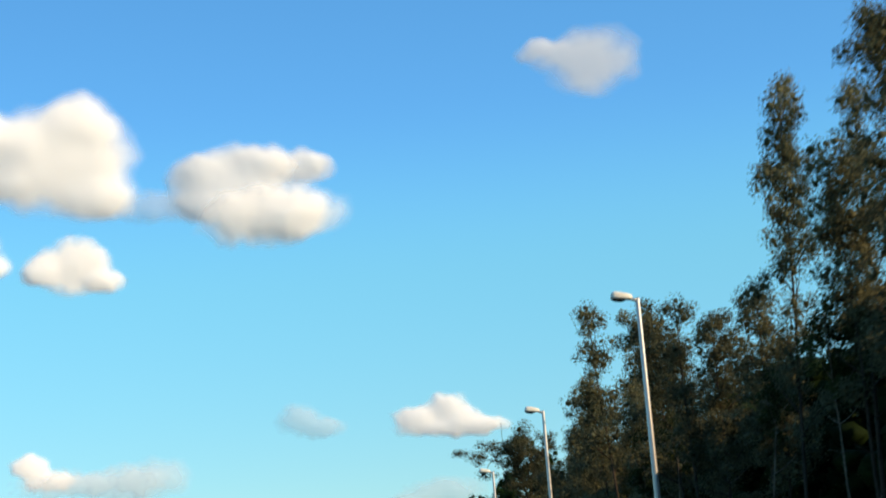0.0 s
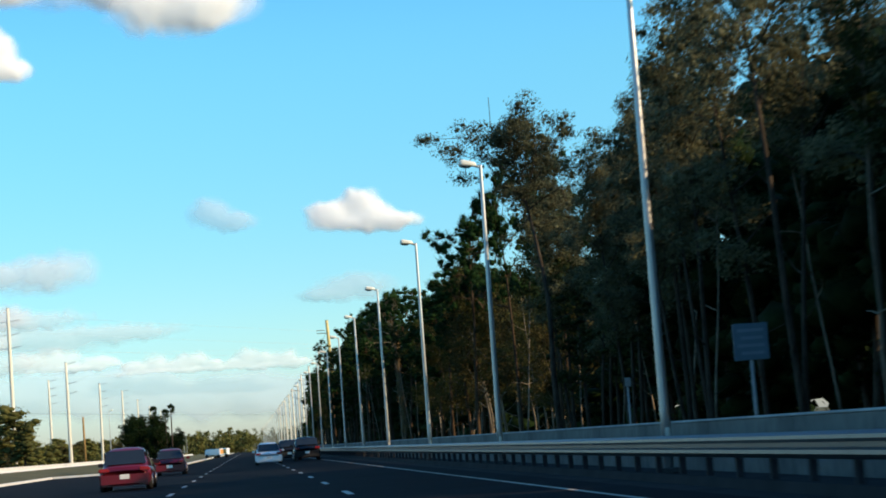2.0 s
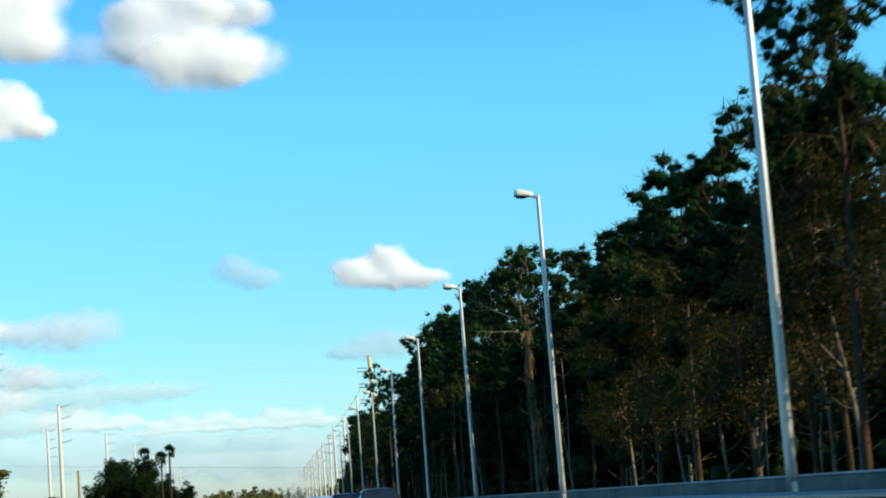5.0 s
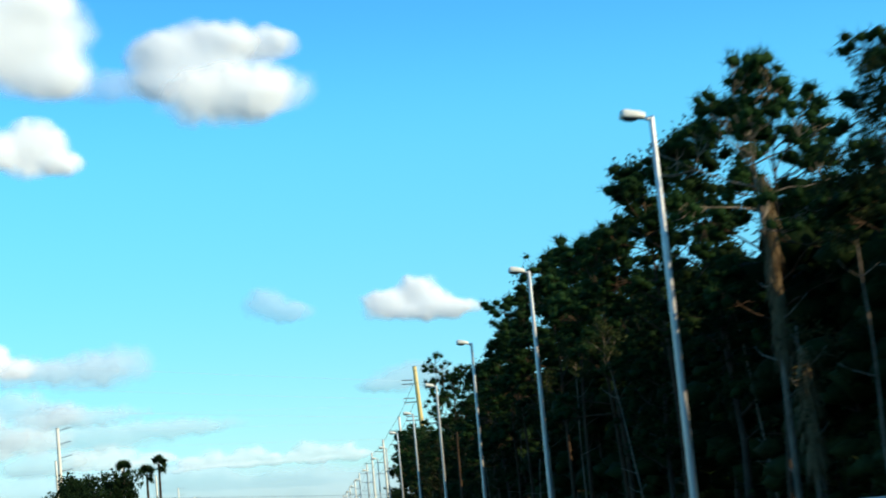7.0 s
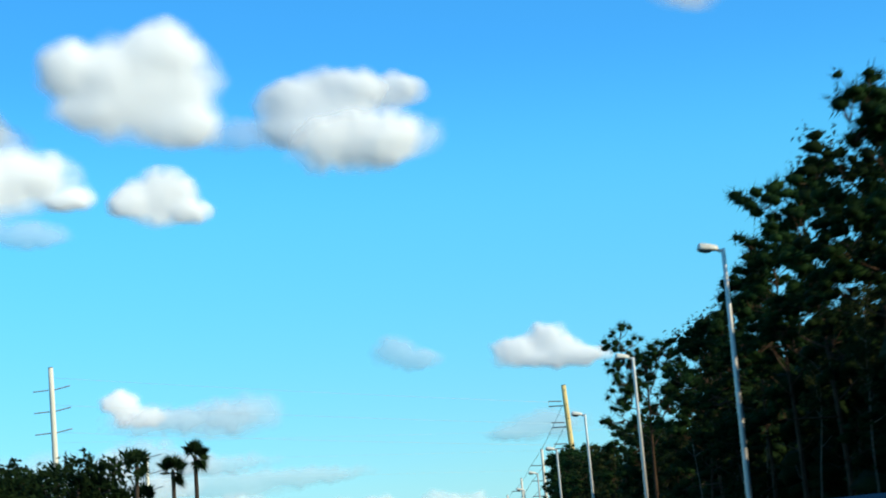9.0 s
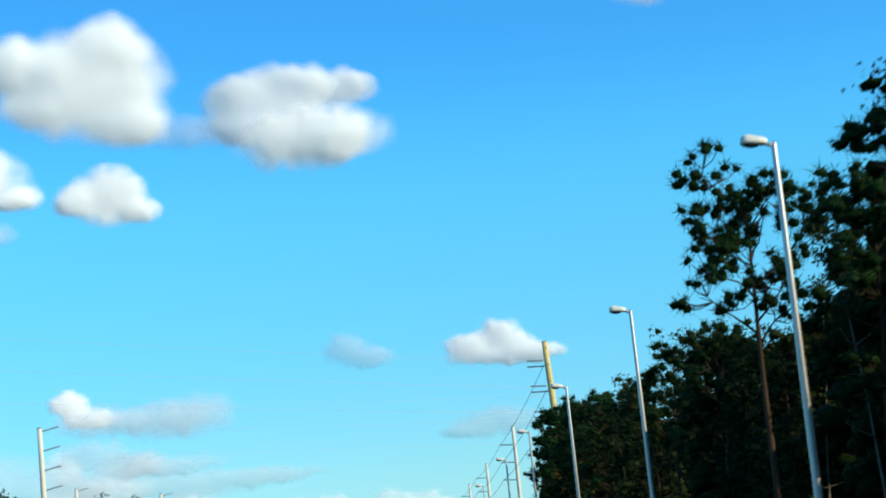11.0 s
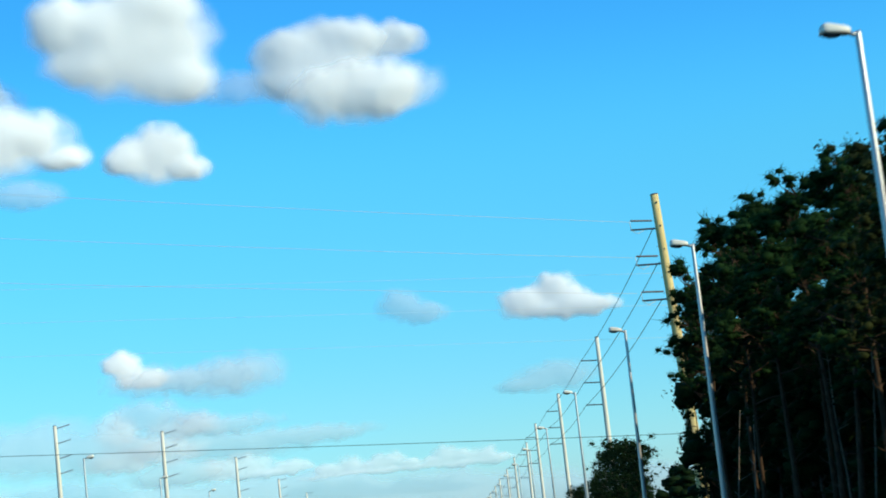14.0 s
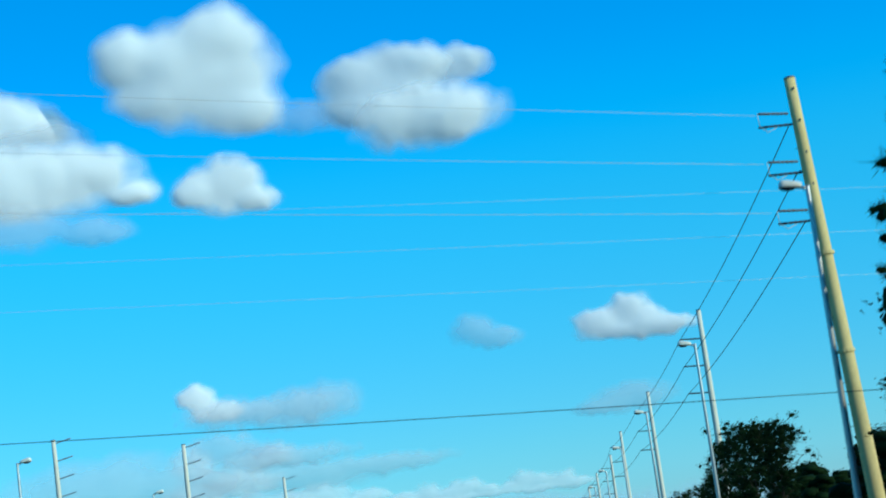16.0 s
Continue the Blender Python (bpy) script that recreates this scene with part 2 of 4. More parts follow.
# ---- sky: clouds far ahead ----
def cloud_material(name, cover, base, glow, warm=0.03):
    m = bpy.data.materials.new(name)
    m.use_nodes = True
    n, l = m.node_tree.nodes, m.node_tree.links
    b = n["Principled BSDF"]
    b.inputs["Base Color"].default_value = (base, base * (1 - warm * 0.4), base * (1 - warm), 1)
    b.inputs["Roughness"].default_value = 1.0
    b.inputs["Specular IOR Level"].default_value = 0.0
    b.inputs["Emission Color"].default_value = (1.0, 0.965, 0.91, 1)
    b.inputs["Emission Strength"].default_value = glow
    tr = n.new("ShaderNodeBsdfTranslucent")
    tr.inputs["Color"].default_value = (0.95, 0.94, 0.92, 1)
    soft = n.new("ShaderNodeMixShader")
    soft.inputs[0].default_value = 0.25
    l.new(b.outputs[0], soft.inputs[1])
    l.new(tr.outputs[0], soft.inputs[2])
    at = n.new("ShaderNodeAttribute")
    at.attribute_name = "cover"
    mul = n.new("ShaderNodeMath")
    mul.operation = 'MULTIPLY'
    mul.use_clamp = True
    mul.inputs[1].default_value = cover
    l.new(at.outputs["Fac"], mul.inputs[0])
    gap = n.new("ShaderNodeBsdfTransparent")
    mix = n.new("ShaderNodeMixShader")
    l.new(mul.outputs[0], mix.inputs[0])
    l.new(gap.outputs[0], mix.inputs[1])
    l.new(soft.outputs[0], mix.inputs[2])
    l.new(mix.outputs[0], n["Material Output"].inputs["Surface"])
    return m


M_CLOUD = cloud_material("cumulus", 1.0, 0.92, 0.15)
M_SOFTCLOUD = cloud_material("soft_cloud", 0.95, 0.84, 0.12)
M_HIGH = cloud_material("high_cloud", 0.8, 0.85, 0.22)
M_PUFF = cloud_material("hazy_puffs", 0.52, 0.9, 0.15, 0.06)
M_VEIL = cloud_material("thin_cloud", 0.44, 0.58, 0.11, -0.08)
M_HAZE = cloud_material("horizon_haze", 0.4, 0.58, 0.09, -0.4)
FAR = 4750.0
MID_Y = 160.0
FINE = 1.62   # cloud grain per degree


def cloud(lobes, mat, label, seed, step=0.075, rough=0.45, depth=0.42, soft=1.25, back=0.0):
    """A heaped cloud: lobes are (azimuth, elevation, half width, half height) in degrees as seen from the road."""
    lobes = [tuple(FINE * c for c in q) for q in lobes]
    step *= 1.3
    a0, a1 = min(q[0] - q[2] * 1.6 for q in lobes), max(q[0] + q[2] * 1.6 for q in lobes)
    e0, e1 = min(q[1] - q[3] * 1.7 for q in lobes), max(q[1] + q[3] * 1.7 for q in lobes)
    nu, nv = int((a1 - a0) / step) + 1, int((e1 - e0) / step) + 1
    thick = FAR * radians(1.0) / FINE * depth * sum(q[3] for q in lobes) / len(lobes)
    grain = 1.4 / (0.4 + max(q[3] for q in lobes))
    verts, cover, index = [], [], {}
    off = Vector((seed * 17.3, seed * 5.1, 0))
    for j in range(nv):
        for i in range(nu):
            a, e = a0 + i * step, e0 + j * step
            p = (Vector((a, e, 0)) + off) * grain
            warp = (noise.noise_vector(p * 0.8) * 0.3 + noise.noise_vector(p * 1.9) * 0.1) / grain
            total = body = 0.0
            for la, le, ra, re in lobes:
                dy = (e + warp.y - le) / re
                if dy < 0:
                    dy *= 1.15
                total += math.exp(3.0 * (1 - ((a + warp.x - la) / ra) ** 2 - dy ** 2))
                body += math.exp(2.0 * (1 - ((a + 0.4 * warp.x - la) / ra) ** 2 - ((e + 0.4 * warp.y - le) / re) ** 2))
            f = math.log(total + 1e-9) / 3.0
            swell = math.log(body + 1e-9) / 2.0
            edge_f = f + rough * 0.5 * noise.fractal(p * 1.3, 1.0, 2.1, 4)
            if f < -1.3:
                continue
            billow = 0.2 * noise.noise(p * 0.6 + Vector((0, 0, 3))) + 0.06 * noise.noise(p * 1.3 + Vector((0, 0, 5))) + 0.014 * noise.noise(p * 2.7 + Vector((0, 0, 7)))
            hgt = 0.8 * max(swell + 1.5, 0.0) ** 0.9 + billow
            ra_, re_ = radians(a / FINE), radians(e / FINE)
            d = Vector((math.sin(ra_) * math.cos(re_), math.cos(ra_) * math.cos(re_), math.sin(re_)))
            index[i, j] = len(verts)
            verts.append(Vector((0, MID_Y, EYE)) + d * (FAR + back - hgt * thick))
            t = min(max((edge_f + soft * 0.75) / (soft * 1.25), 0), 1)
            cover.append(t * t * (3 - 2 * t))
    faces = []
    for (i, j), k in index.items():
        q = [index.get(c) for c in ((i, j), (i + 1, j), (i + 1, j + 1), (i, j + 1))]
        if None not in q:
            faces.append(q)
    ob = raw_part("cloud", verts, faces, mat, smooth=True)
    layer = ob.data.attributes.new("cover", 'FLOAT', 'POINT')
    layer.data.foreach_set("value", cover)
    return tagged(ob, label, "cloud", "clouds in the sky", "structure")


cloud([(-6.98, 14.87, 1.57, 1.42), (-8.25, 15.25, 1.0, 0.75), (-9.47, 15.54, 0.86, 0.78), (-8.47, 14.37, 1.34, 0.82), (-6.21, 13.79, 1.07, 0.63), (-6.8, 15.84, 1.22, 0.72)], M_CLOUD, "large heaped white cloud, grey inside, in blue sky", 1)
cloud([(-1.12, 12.99, 1.79, 0.82), (-0.42, 12.94, 0.9845000000000002, 0.656)], M_CLOUD, "white heaped cloud with a bright sunlit foot", 2, back=-90)
cloud([(-1.89, 13.99, 1.16, 0.86), (-3.0, 14.26, 0.92, 0.66), (-2.84, 13.54, 1.04, 0.57), (-1.25, 14.55, 0.89, 0.48)], M_SOFTCLOUD, "grey-white cloud heap behind a brighter one", 27)
cloud([(-0.22, 14.31, 0.89, 0.45), (0.29, 14.45, 0.45, 0.27)], M_SOFTCLOUD, "thin grey wisp at the shoulder of a cloud", 22, 0.06, soft=1.8, back=80)
cloud([(-4.56, 13.4, 0.82, 0.42)], M_VEIL, "thin grey veil between two clouds", 15, 0.06, soft=2.0, back=120)
cloud([(-7.02, 11.79, 0.92, 0.69), (-6.22, 11.36, 0.6, 0.33), (-7.84, 11.62, 0.54, 0.39)], M_CLOUD, "small grey-white cloud puff below larger ones", 21, 0.05)
cloud([(-11.83, 12.38, 2.16, 0.86), (-12.93, 12.3, 1.79, 0.92), (-9.61, 11.85, 0.72, 0.33), (-10.56, 12.54, 0.89, 0.52)], M_CLOUD, "big bright heaped cloud bank", 4)
cloud([(-12.9, 14.07, 1.12, 0.78), (-12.06, 13.84, 0.82, 0.51), (-14.45, 13.97, 1.49, 0.89)], M_CLOUD, "white cloud cap behind a cloud bank", 3, back=90)
# Separate grey veil stands in for the shadow band between the heaps.
cloud([(-11.55, 13.49, 0.86, 0.45), (-12.5, 13.42, 1.04, 0.39)], M_VEIL, "grey veil painting the shaded fold between two cloud heaps", 23, 0.06, soft=1.8, back=45)
cloud([(-12.89, 11.14, 1.42, 0.54), (-10.74, 10.92, 0.86, 0.36)], M_VEIL, "grey shaded foot of a cloud bank", 16, 0.06, soft=1.7, back=-130)
cloud([(3.71, 6.42, 1.23, 0.31), (3.78, 6.92, 0.52, 0.43), (2.92, 6.71, 0.65, 0.37), (4.79, 6.38, 0.62, 0.26), (4.21, 6.58, 0.52, 0.34)], M_CLOUD, "small flat-based white cloud low in the sky", 5, 0.04)
cloud([(-0.62, 6.95, 0.54, 0.39), (-0.02, 6.66, 0.66, 0.27)], M_VEIL, "faint thin grey cloud wisp", 6, 0.05, soft=1.7, back=-200)
cloud([(-8.52, 6.04, 0.48, 0.37), (-7.9, 5.63, 0.63, 0.3)], M_CLOUD, "small bright white cloud near the horizon", 7, 0.03)
cloud([(-5.71, 5.36, 1.27, 0.45), (-4.82, 5.57, 0.69, 0.48), (-6.79, 5.48, 0.75, 0.24)], M_VEIL, "pale grey cloud wisp near the horizon", 8, 0.05, soft=1.7, back=-270)
cloud([(9.13, 16.7, 1.07, 0.86), (7.52, 17.14, 0.54, 0.3), (8.29, 16.98, 0.75, 0.42)], M_HIGH, "small soft white cloud high in the sky", 9, 0.06, 0.5, 0.12, 1.7)
cloud([(3.46, 4.5, 0.97, 0.36), (2.57, 4.35, 0.6, 0.21)], M_VEIL, "thin grey cloud streak low in the sky", 10, 0.05, soft=1.7, back=-340)
cloud([(-3.62, 3.63, 1.64, 0.24), (-5.52, 3.55, 1.79, 0.39), (-6.87, 4.15, 0.89, 0.39), (-8.15, 3.81, 0.89, 0.27)], M_VEIL, "broad grey cloud band near the horizon", 11, 0.06, soft=1.7, back=-410)
cloud([(-6.63, 4.25, 0.45, 0.3), (-8.8, 4.27, 0.52, 0.42), (-7.39, 3.58, 0.89, 0.33)], M_PUFF, "pale ragged cloud heaps near the horizon", 24, 0.05, 0.9, soft=1.7, back=-200)
cloud([(-8.72, 3.41, 0.89, 0.3), (-5.58, 2.93, 0.89, 0.33), (-4.1, 2.84, 0.5, 0.17), (-4.6, 2.72, 0.9, 0.12)], M_PUFF, "pale ragged cloud heaps low over the horizon", 12, 0.05, 0.9, soft=1.7, back=-140)
cloud([(-3.0, 2.6, 0.4, 0.17), (-2.45, 2.68, 0.36, 0.25), (-1.85, 2.6, 0.4, 0.15), (-1.4, 2.7, 0.42, 0.22), (-0.85, 2.58, 0.36, 0.13), (-0.15, 2.54, 0.4, 0.13), (0.22, 2.66, 0.36, 0.25),
       (0.62, 2.6, 0.34, 0.18), (1.2, 2.54, 0.42, 0.24), (1.62, 2.46, 0.34, 0.14), (-1.6, 2.44, 1.9, 0.1), (0.6, 2.4, 1.4, 0.1)], M_PUFF, "row of pale sunlit cloud heaps along the horizon", 28, 0.035, 0.9, soft=1.7, back=-80)
cloud([(-7.26, 5.49, 1.34, 0.36), (-5.5, 5.49, 0.69, 0.39), (-7.92, 4.56, 0.89, 0.39), (-6.35, 4.16, 1.64, 0.27)], M_VEIL, "ragged grey cloud scraps near the horizon", 18, 0.04, 1.3, soft=1.7, back=-480)
cloud([(-7.13, 2.92, 1.19, 0.3), (-8.99, 3.66, 1.64, 0.6), (-11.14, 3.92, 2.24, 0.67)], M_VEIL, "pale cloud bank over the horizon", 13, 0.08, soft=1.7, back=-550)
cloud([(-4.95, 1.99, 3.88, 0.67), (-0.45, 1.56, 3.58, 0.6), (-11.19, 2.19, 4.47, 0.75), (4.78, 1.23, 4.47, 0.54)], M_HAZE, "low hazy cloud band on the horizon", 14, 0.12)


# ---- ground, road and barriers ----
def flat(name, x0, x1, y0, y1, z, mat, label, category, kind="structure", nx=1, ny=1):
    bm = bmesh.new()
    bmesh.ops.create_grid(bm, x_segments=nx, y_segments=ny, size=0.5, matrix=Matrix.Translation(((x0 + x1) / 2, (y0 + y1) / 2, z)) @ Matrix.Diagonal((x1 - x0, y1 - y0, 1, 1)))
    return tagged(new(name, mesh_of(name, bm, mat)), label, category, "", kind)


ROAD_L, ROAD_R, GUARD_X, LAMP_X, WALL_X = -6.4, 6.3, 7.0, 8.2, 8.9
TURN_L, TURN_END = -14.2, 196.0   # a wide left-hand lane that ends at the median's nose
flat("ground", -4500, 4500, -4000, 4800, -0.06, M_GRASS, "dry green and brown grass ground", "ground")
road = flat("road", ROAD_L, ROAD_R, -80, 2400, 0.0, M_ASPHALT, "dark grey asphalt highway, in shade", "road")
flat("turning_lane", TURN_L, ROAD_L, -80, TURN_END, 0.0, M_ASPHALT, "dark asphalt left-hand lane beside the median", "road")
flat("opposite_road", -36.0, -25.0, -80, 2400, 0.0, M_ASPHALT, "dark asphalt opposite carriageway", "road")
# Dark sheet added under the trees to cut light bounced into the wood.
flat("wood_floor", WALL_X + 0.35, 40, -60, 385, -0.03, M_DARKFLOOR, "dark floor sheet added to darken the wood", "ground")
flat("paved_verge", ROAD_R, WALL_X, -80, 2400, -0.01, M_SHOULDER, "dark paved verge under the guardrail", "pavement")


def stripe(x, y0, y1, mat, name, label, width=0.14):
    flat(name, x - width / 2, x + width / 2, y0, y1, 0.004, mat, label, "road marking")


stripe(5.36, -60, 1450, M_EDGE, "edge_line", "dim warm-white painted road edge line", 0.11)
stripe(-6.1, TURN_END, 1450, M_YELLOW, "yellow_edge_line", "solid yellow painted road edge line", 0.16)
bm = bmesh.new()
box(bm, 0, 0, 0.004, 0.13, 3.0, 0.006)
dash_mesh = mesh_of("lane_dash", bm, M_PAINT)
for lane in (-2.02, 2.14):
    for k in range(60):
        d = new("lane_dash", dash_mesh)
        d.location = (lane, 3.0 + k * 12.2, 0.002)
        tagged(d, "short white painted lane dash on asphalt", "road marking", "lane dashes", "structure")


def prism(profile, y0, y1, bevel=0.0):
    """A bar with the profile (x, z), along the road."""
    bm = bmesh.new()
    a = [bm.verts.new((x, y0, z)) for x, z in profile]
    b = [bm.verts.new((x, y1, z)) for x, z in profile]
    bm.faces.new(a)
    bm.faces.new(b[::-1])
    for i in range(len(a)):
        j = (i + 1) % len(a)
        bm.faces.new((a[j], a[i], b[i], b[j]))
    bmesh.ops.recalc_face_normals(bm, faces=bm.faces)
    if bevel:
        bmesh.ops.bevel(bm, geom=[e for e in bm.edges], offset=bevel, segments=1, affect='EDGES')
    return bm


# concrete wall behind the lamps, in cast lengths with open joints
wall = empty("barrier_wall", (WALL_X, 0, 0), "grey precast concrete barrier wall along the verge", "barrier", "", "structure")
WALL_TOP = 0.98
panel_mesh = mesh_of("panel", prism([(0, -0.05), (0.3, -0.05), (0.3, WALL_TOP - 0.04), (0.04, WALL_TOP - 0.04)], 0.015, 5.985, 0.015), M_CONCRETE)
# Strip added along the top: light caught by the edge, put into colour.
top_strip_mesh = mesh_of("coping", prism([(0.02, WALL_TOP - 0.04), (0.32, WALL_TOP - 0.04), (0.32, WALL_TOP), (0.03, WALL_TOP)], 0.01, 5.99, 0.008), M_PALEGREY)
for k in range(-6, 112):
    p = new("panel", panel_mesh)
    p.parent = wall
    p.location = (0, k * 6.0, 0)
    p = new("coping", top_strip_mesh)
    p.parent = wall
    p.location = (0, k * 6.0, 0)

# steel guardrail in front: two-wave beam on posts
rail = empty("guardrail", (GUARD_X, 0, 0), "galvanised steel guardrail on posts along the road edge", "guardrail", "", "structure")
wave = [(0.0, 0.76), (-0.03, 0.745), (-0.085, 0.715), (-0.09, 0.67), (-0.02, 0.625), (-0.02, 0.565), (-0.085, 0.535), (-0.09, 0.485), (-0.03, 0.44), (0.0, 0.42)]
profile = wave + [(x + 0.012, z) for x, z in wave[::-1]]
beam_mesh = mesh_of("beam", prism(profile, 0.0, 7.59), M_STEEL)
for k in range(-4, 82):
    b = new("beam", beam_mesh)
    b.parent = rail
    b.location = (0, k * 7.6, 0)
bm = bmesh.new()
box(bm, 0.16, 0, 0.3, 0.1, 0.12, 0.78, 0.01)
box(bm, 0.06, 0, 0.59, 0.1, 0.1, 0.3, 0.01)
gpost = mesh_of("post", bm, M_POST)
for k in range(-10, 230):
    p = new("post", gpost)
    p.parent = rail
    p.location = (0, 0.3 + k * 1.905, 0)
lower = new("base_kerb", mesh_of("base_kerb", prism([(-0.1, -0.03), (0.1, -0.03), (0.1, 0.13), (-0.05, 0.13)], -30, 620), M_SHOULDER))
lower.parent = rail

# low pale wall on a grassy bank beyond the median, kerbs
bank = tagged(new("grass_bank", mesh_of("grass_bank", prism([(-24.6, -0.05), (-15.4, -0.05), (-16.4, 0.12), (-21.0, 0.62), (-23.2, 0.62)], -60, 1450), M_GRASS)),
              "low grassy bank beside the road", "ground", "", "structure")
mwall = empty("median_wall", (-22.0, 0, 0.6), "low pale concrete wall along a grassy bank, in sunlight", "barrier", "", "structure")
mw_mesh = mesh_of("panel", prism([(-0.3, -0.05), (0.3, -0.05), (0.12, 0.2), (0.09, 0.5), (-0.09, 0.5), (-0.12, 0.2)], 0.01, 7.99, 0.01), M_KERB)
for k in range(12, 110):
    p = new("panel", mw_mesh)
    p.parent = mwall
    p.location = (0, k * 8.0, 0)


def kerb(x, y0, y1, label):
    bm = prism([(x - 0.3, -0.05), (x, -0.05), (x - 0.03, 0.14), (x - 0.3, 0.15)], y0, y1, 0.01)
    return tagged(new("kerb", mesh_of("kerb", bm, M_KERB)), label, "kerb", "", "structure")


kerb(ROAD_L, TURN_END, 1450, "pale concrete kerb of the grassy median")
kerb(TURN_L, -60, TURN_END, "pale concrete kerb beside the left-hand lane")
nose = tagged(new("kerb", mesh_of("kerb", prism([(TURN_L - 0.3, -0.05), (ROAD_L, -0.05), (ROAD_L - 0.02, 0.14), (TURN_L - 0.28, 0.15)], TURN_END, TURN_END + 0.3), M_KERB)),
              "pale concrete kerb at the nose of the median", "kerb", "", "structure")


# ---- street lamps ----
def street_lamp(at, side, label, height=9.7, group="street lamps along the barrier"):
    """side: -1 with its arm over the road to the west, +1 to the east."""
    lamp = empty("street_lamp", at, label, "street lamp", group)
    part_pole = tube_part("pole", [(0, 0, 0.0), (0, 0, 1.2), (0, 0, height * 0.5), (0, 0, height - 0.05), (0, 0, height)],
                          [0.098, 0.095, 0.08, 0.06, 0.05], M_POLE, lamp)
    bm = bmesh.new()
    box(bm, 0, 0, 0.05, 0.42, 0.42, 0.1, 0.02)
    part("base_plate", bm, M_STEEL, lamp)
    bm = bmesh.new()
    box(bm, 0, -0.115, 0.75, 0.09, 0.02, 0.26, 0.008)
    part("access_cover", bm, M_HEAD, lamp)
    s = side
    tube_part("arm", [(0, 0, height - 0.07), (0.1 * s, 0, height - 0.05), (0.2 * s, 0, height - 0.01)], [0.05, 0.045, 0.04], M_POLE, lamp, sides=8)
    # cobra head: rounded wedge
    bm = bmesh.new()
    m = Matrix.Translation((0.42 * s, 0, height + 0.03)) @ Matrix.Rotation(radians(-7 * s), 4, 'Y')
    bmesh.ops.create_uvsphere(bm, u_segments=20, v_segments=12, radius=1.0)
    for v in bm.verts:   # squared off at the ends, flat beneath, wider towards the road
        x, y, z = (math.copysign(abs(c) ** 0.55, c) for c in v.co)
        v.co = m @ Vector((x * 0.29, y * 0.16 * (1.0 + 0.14 * x * s), max(z * 0.13, -0.05) * (1.0 + 0.25 * x * s)))
    head = part("lamp_head", bm, M_HEAD, lamp, smooth=True)
    bm = bmesh.new()
    bmesh.ops.create_uvsphere(bm, u_segments=14, v_segments=7, radius=1.0, matrix=m @ Matrix.Translation((0.08 * s, 0, -0.05)) @ Matrix.Diagonal((0.2, 0.145, 0.075, 1)))
    lens = part("lens", bm, M_LENS, head, "dark domed lamp lens", smooth=True)
    return lamp


lamp0 = street_lamp((LAMP_X, 59.8, 0), -1, "tall grey metal street lamp, single short arm, by concrete barrier")
LAMP_Y = [84.4, 110.1, 134.8, 160.6, 185.4, 210.5, 235.4, 260.6, 285.8, 310.8, 336.6, 361.0, 395.0] + [429.5 + 32.5 * k for k in range(18)]
for k, y in enumerate(LAMP_Y):
    copy_thing(lamp0, pose(LAMP_X, y, 0, 0.25 * math.sin(k * 2.1), 0.3 * math.sin(k * 1.3), 2.0 * math.sin(k * 3.7)))
lamp_l = street_lamp((-23.9, 408.7, 0), 1, "pale street lamp on the opposite roadside", 9.9, "street lamps of the opposite roadway")
for k in range(1, 14):
    copy_thing(lamp_l, pose(-23.9, 408.7 + 35.5 * k, 0, 0, 0.3 * math.sin(k * 2.7), 3 * math.sin(k * 1.9)))


# ---- power line ----
def strain(p, q):
    """A slim ribbed insulator rod between two points."""
    p, q = Vector(p), Vector(q)
    n = 14
    pts = [p.lerp(q, i / n) for i in range(n + 1)]
    rad = [0.03 if i in (0, n) else (0.075 if i % 2 else 0.05) for i in range(n + 1)]
    return pts, rad


def power_pole(at, height, top_r, base_r, mat, label, arms, side=-1, arm_len=1.7, spacing=2.25, first=2.35, group="power poles beside the road", arm_mat=M_ARM):
    pole = empty("power_pole", at, label, "power pole", group)
    n = 8
    tube_part("shaft", [(0, 0, height * i / n) for i in range(n + 1)], [base_r + (top_r - base_r) * i / n for i in range(n + 1)], mat, pole, sides=14)
    v, f = tube([(0, 0, height - 0.02), (0, 0, height + 0.05)], [top_r + 0.02, top_r * 0.9], 14)
    raw_part("cap", v, f, M_ARM, pole)
    for i in range(arms):
        z = height - first - spacing * i
        pts, rad = strain((side * top_r, 0, z), (side * (top_r + arm_len), 0, z + (0.12 if side < 0 else 0.3)))
        tube_part("insulator", pts, rad, arm_mat, pole, sides=8)
    return pole


def wire(p, q, sag, name, label, mat, r=0.016, group="overhead wires", n=24):
    p, q = Vector(p), Vector(q)
    pts = [p.lerp(q, i / n) - Vector((0, 0, sag * 4 * (i / n) * (1 - i / n))) for i in range(n + 1)]
    v, f = tube(pts, [r] * (n + 1), 5)
    return tagged(raw_part(name, v, f, mat, None, "", True), label, "wire", group)


TA = (16.0, 407.6, 23.3)
pole_a = power_pole((TA[0] + 0.9, TA[1], 0), TA[2], 0.27, 0.42, M_TPOLE, "tall tan steel power pole, leaning slightly, lit by low sun", 3, spacing=2.42, first=2.3)
pole_a.rotation_euler = (0, radians(-2.2), 0)
for i in range(3):
    z = TA[2] - 1.8 - 2.42 * i
    pts, rad = strain((-0.45, -0.3, z), (-2.0, -0.95, z + 0.1))
    tube_part("strain_insulator", pts, rad, M_ARM, pole_a, sides=8)
    tube_part("jumper", [(-2.05, -1.0, z + 0.1), (-2.0, -0.8, z - 0.5), (-1.6, -0.4, z - 0.75), (-1.1, -0.1, z - 0.55)], [0.02] * 4, M_WIRE, pole_a, sides=5)
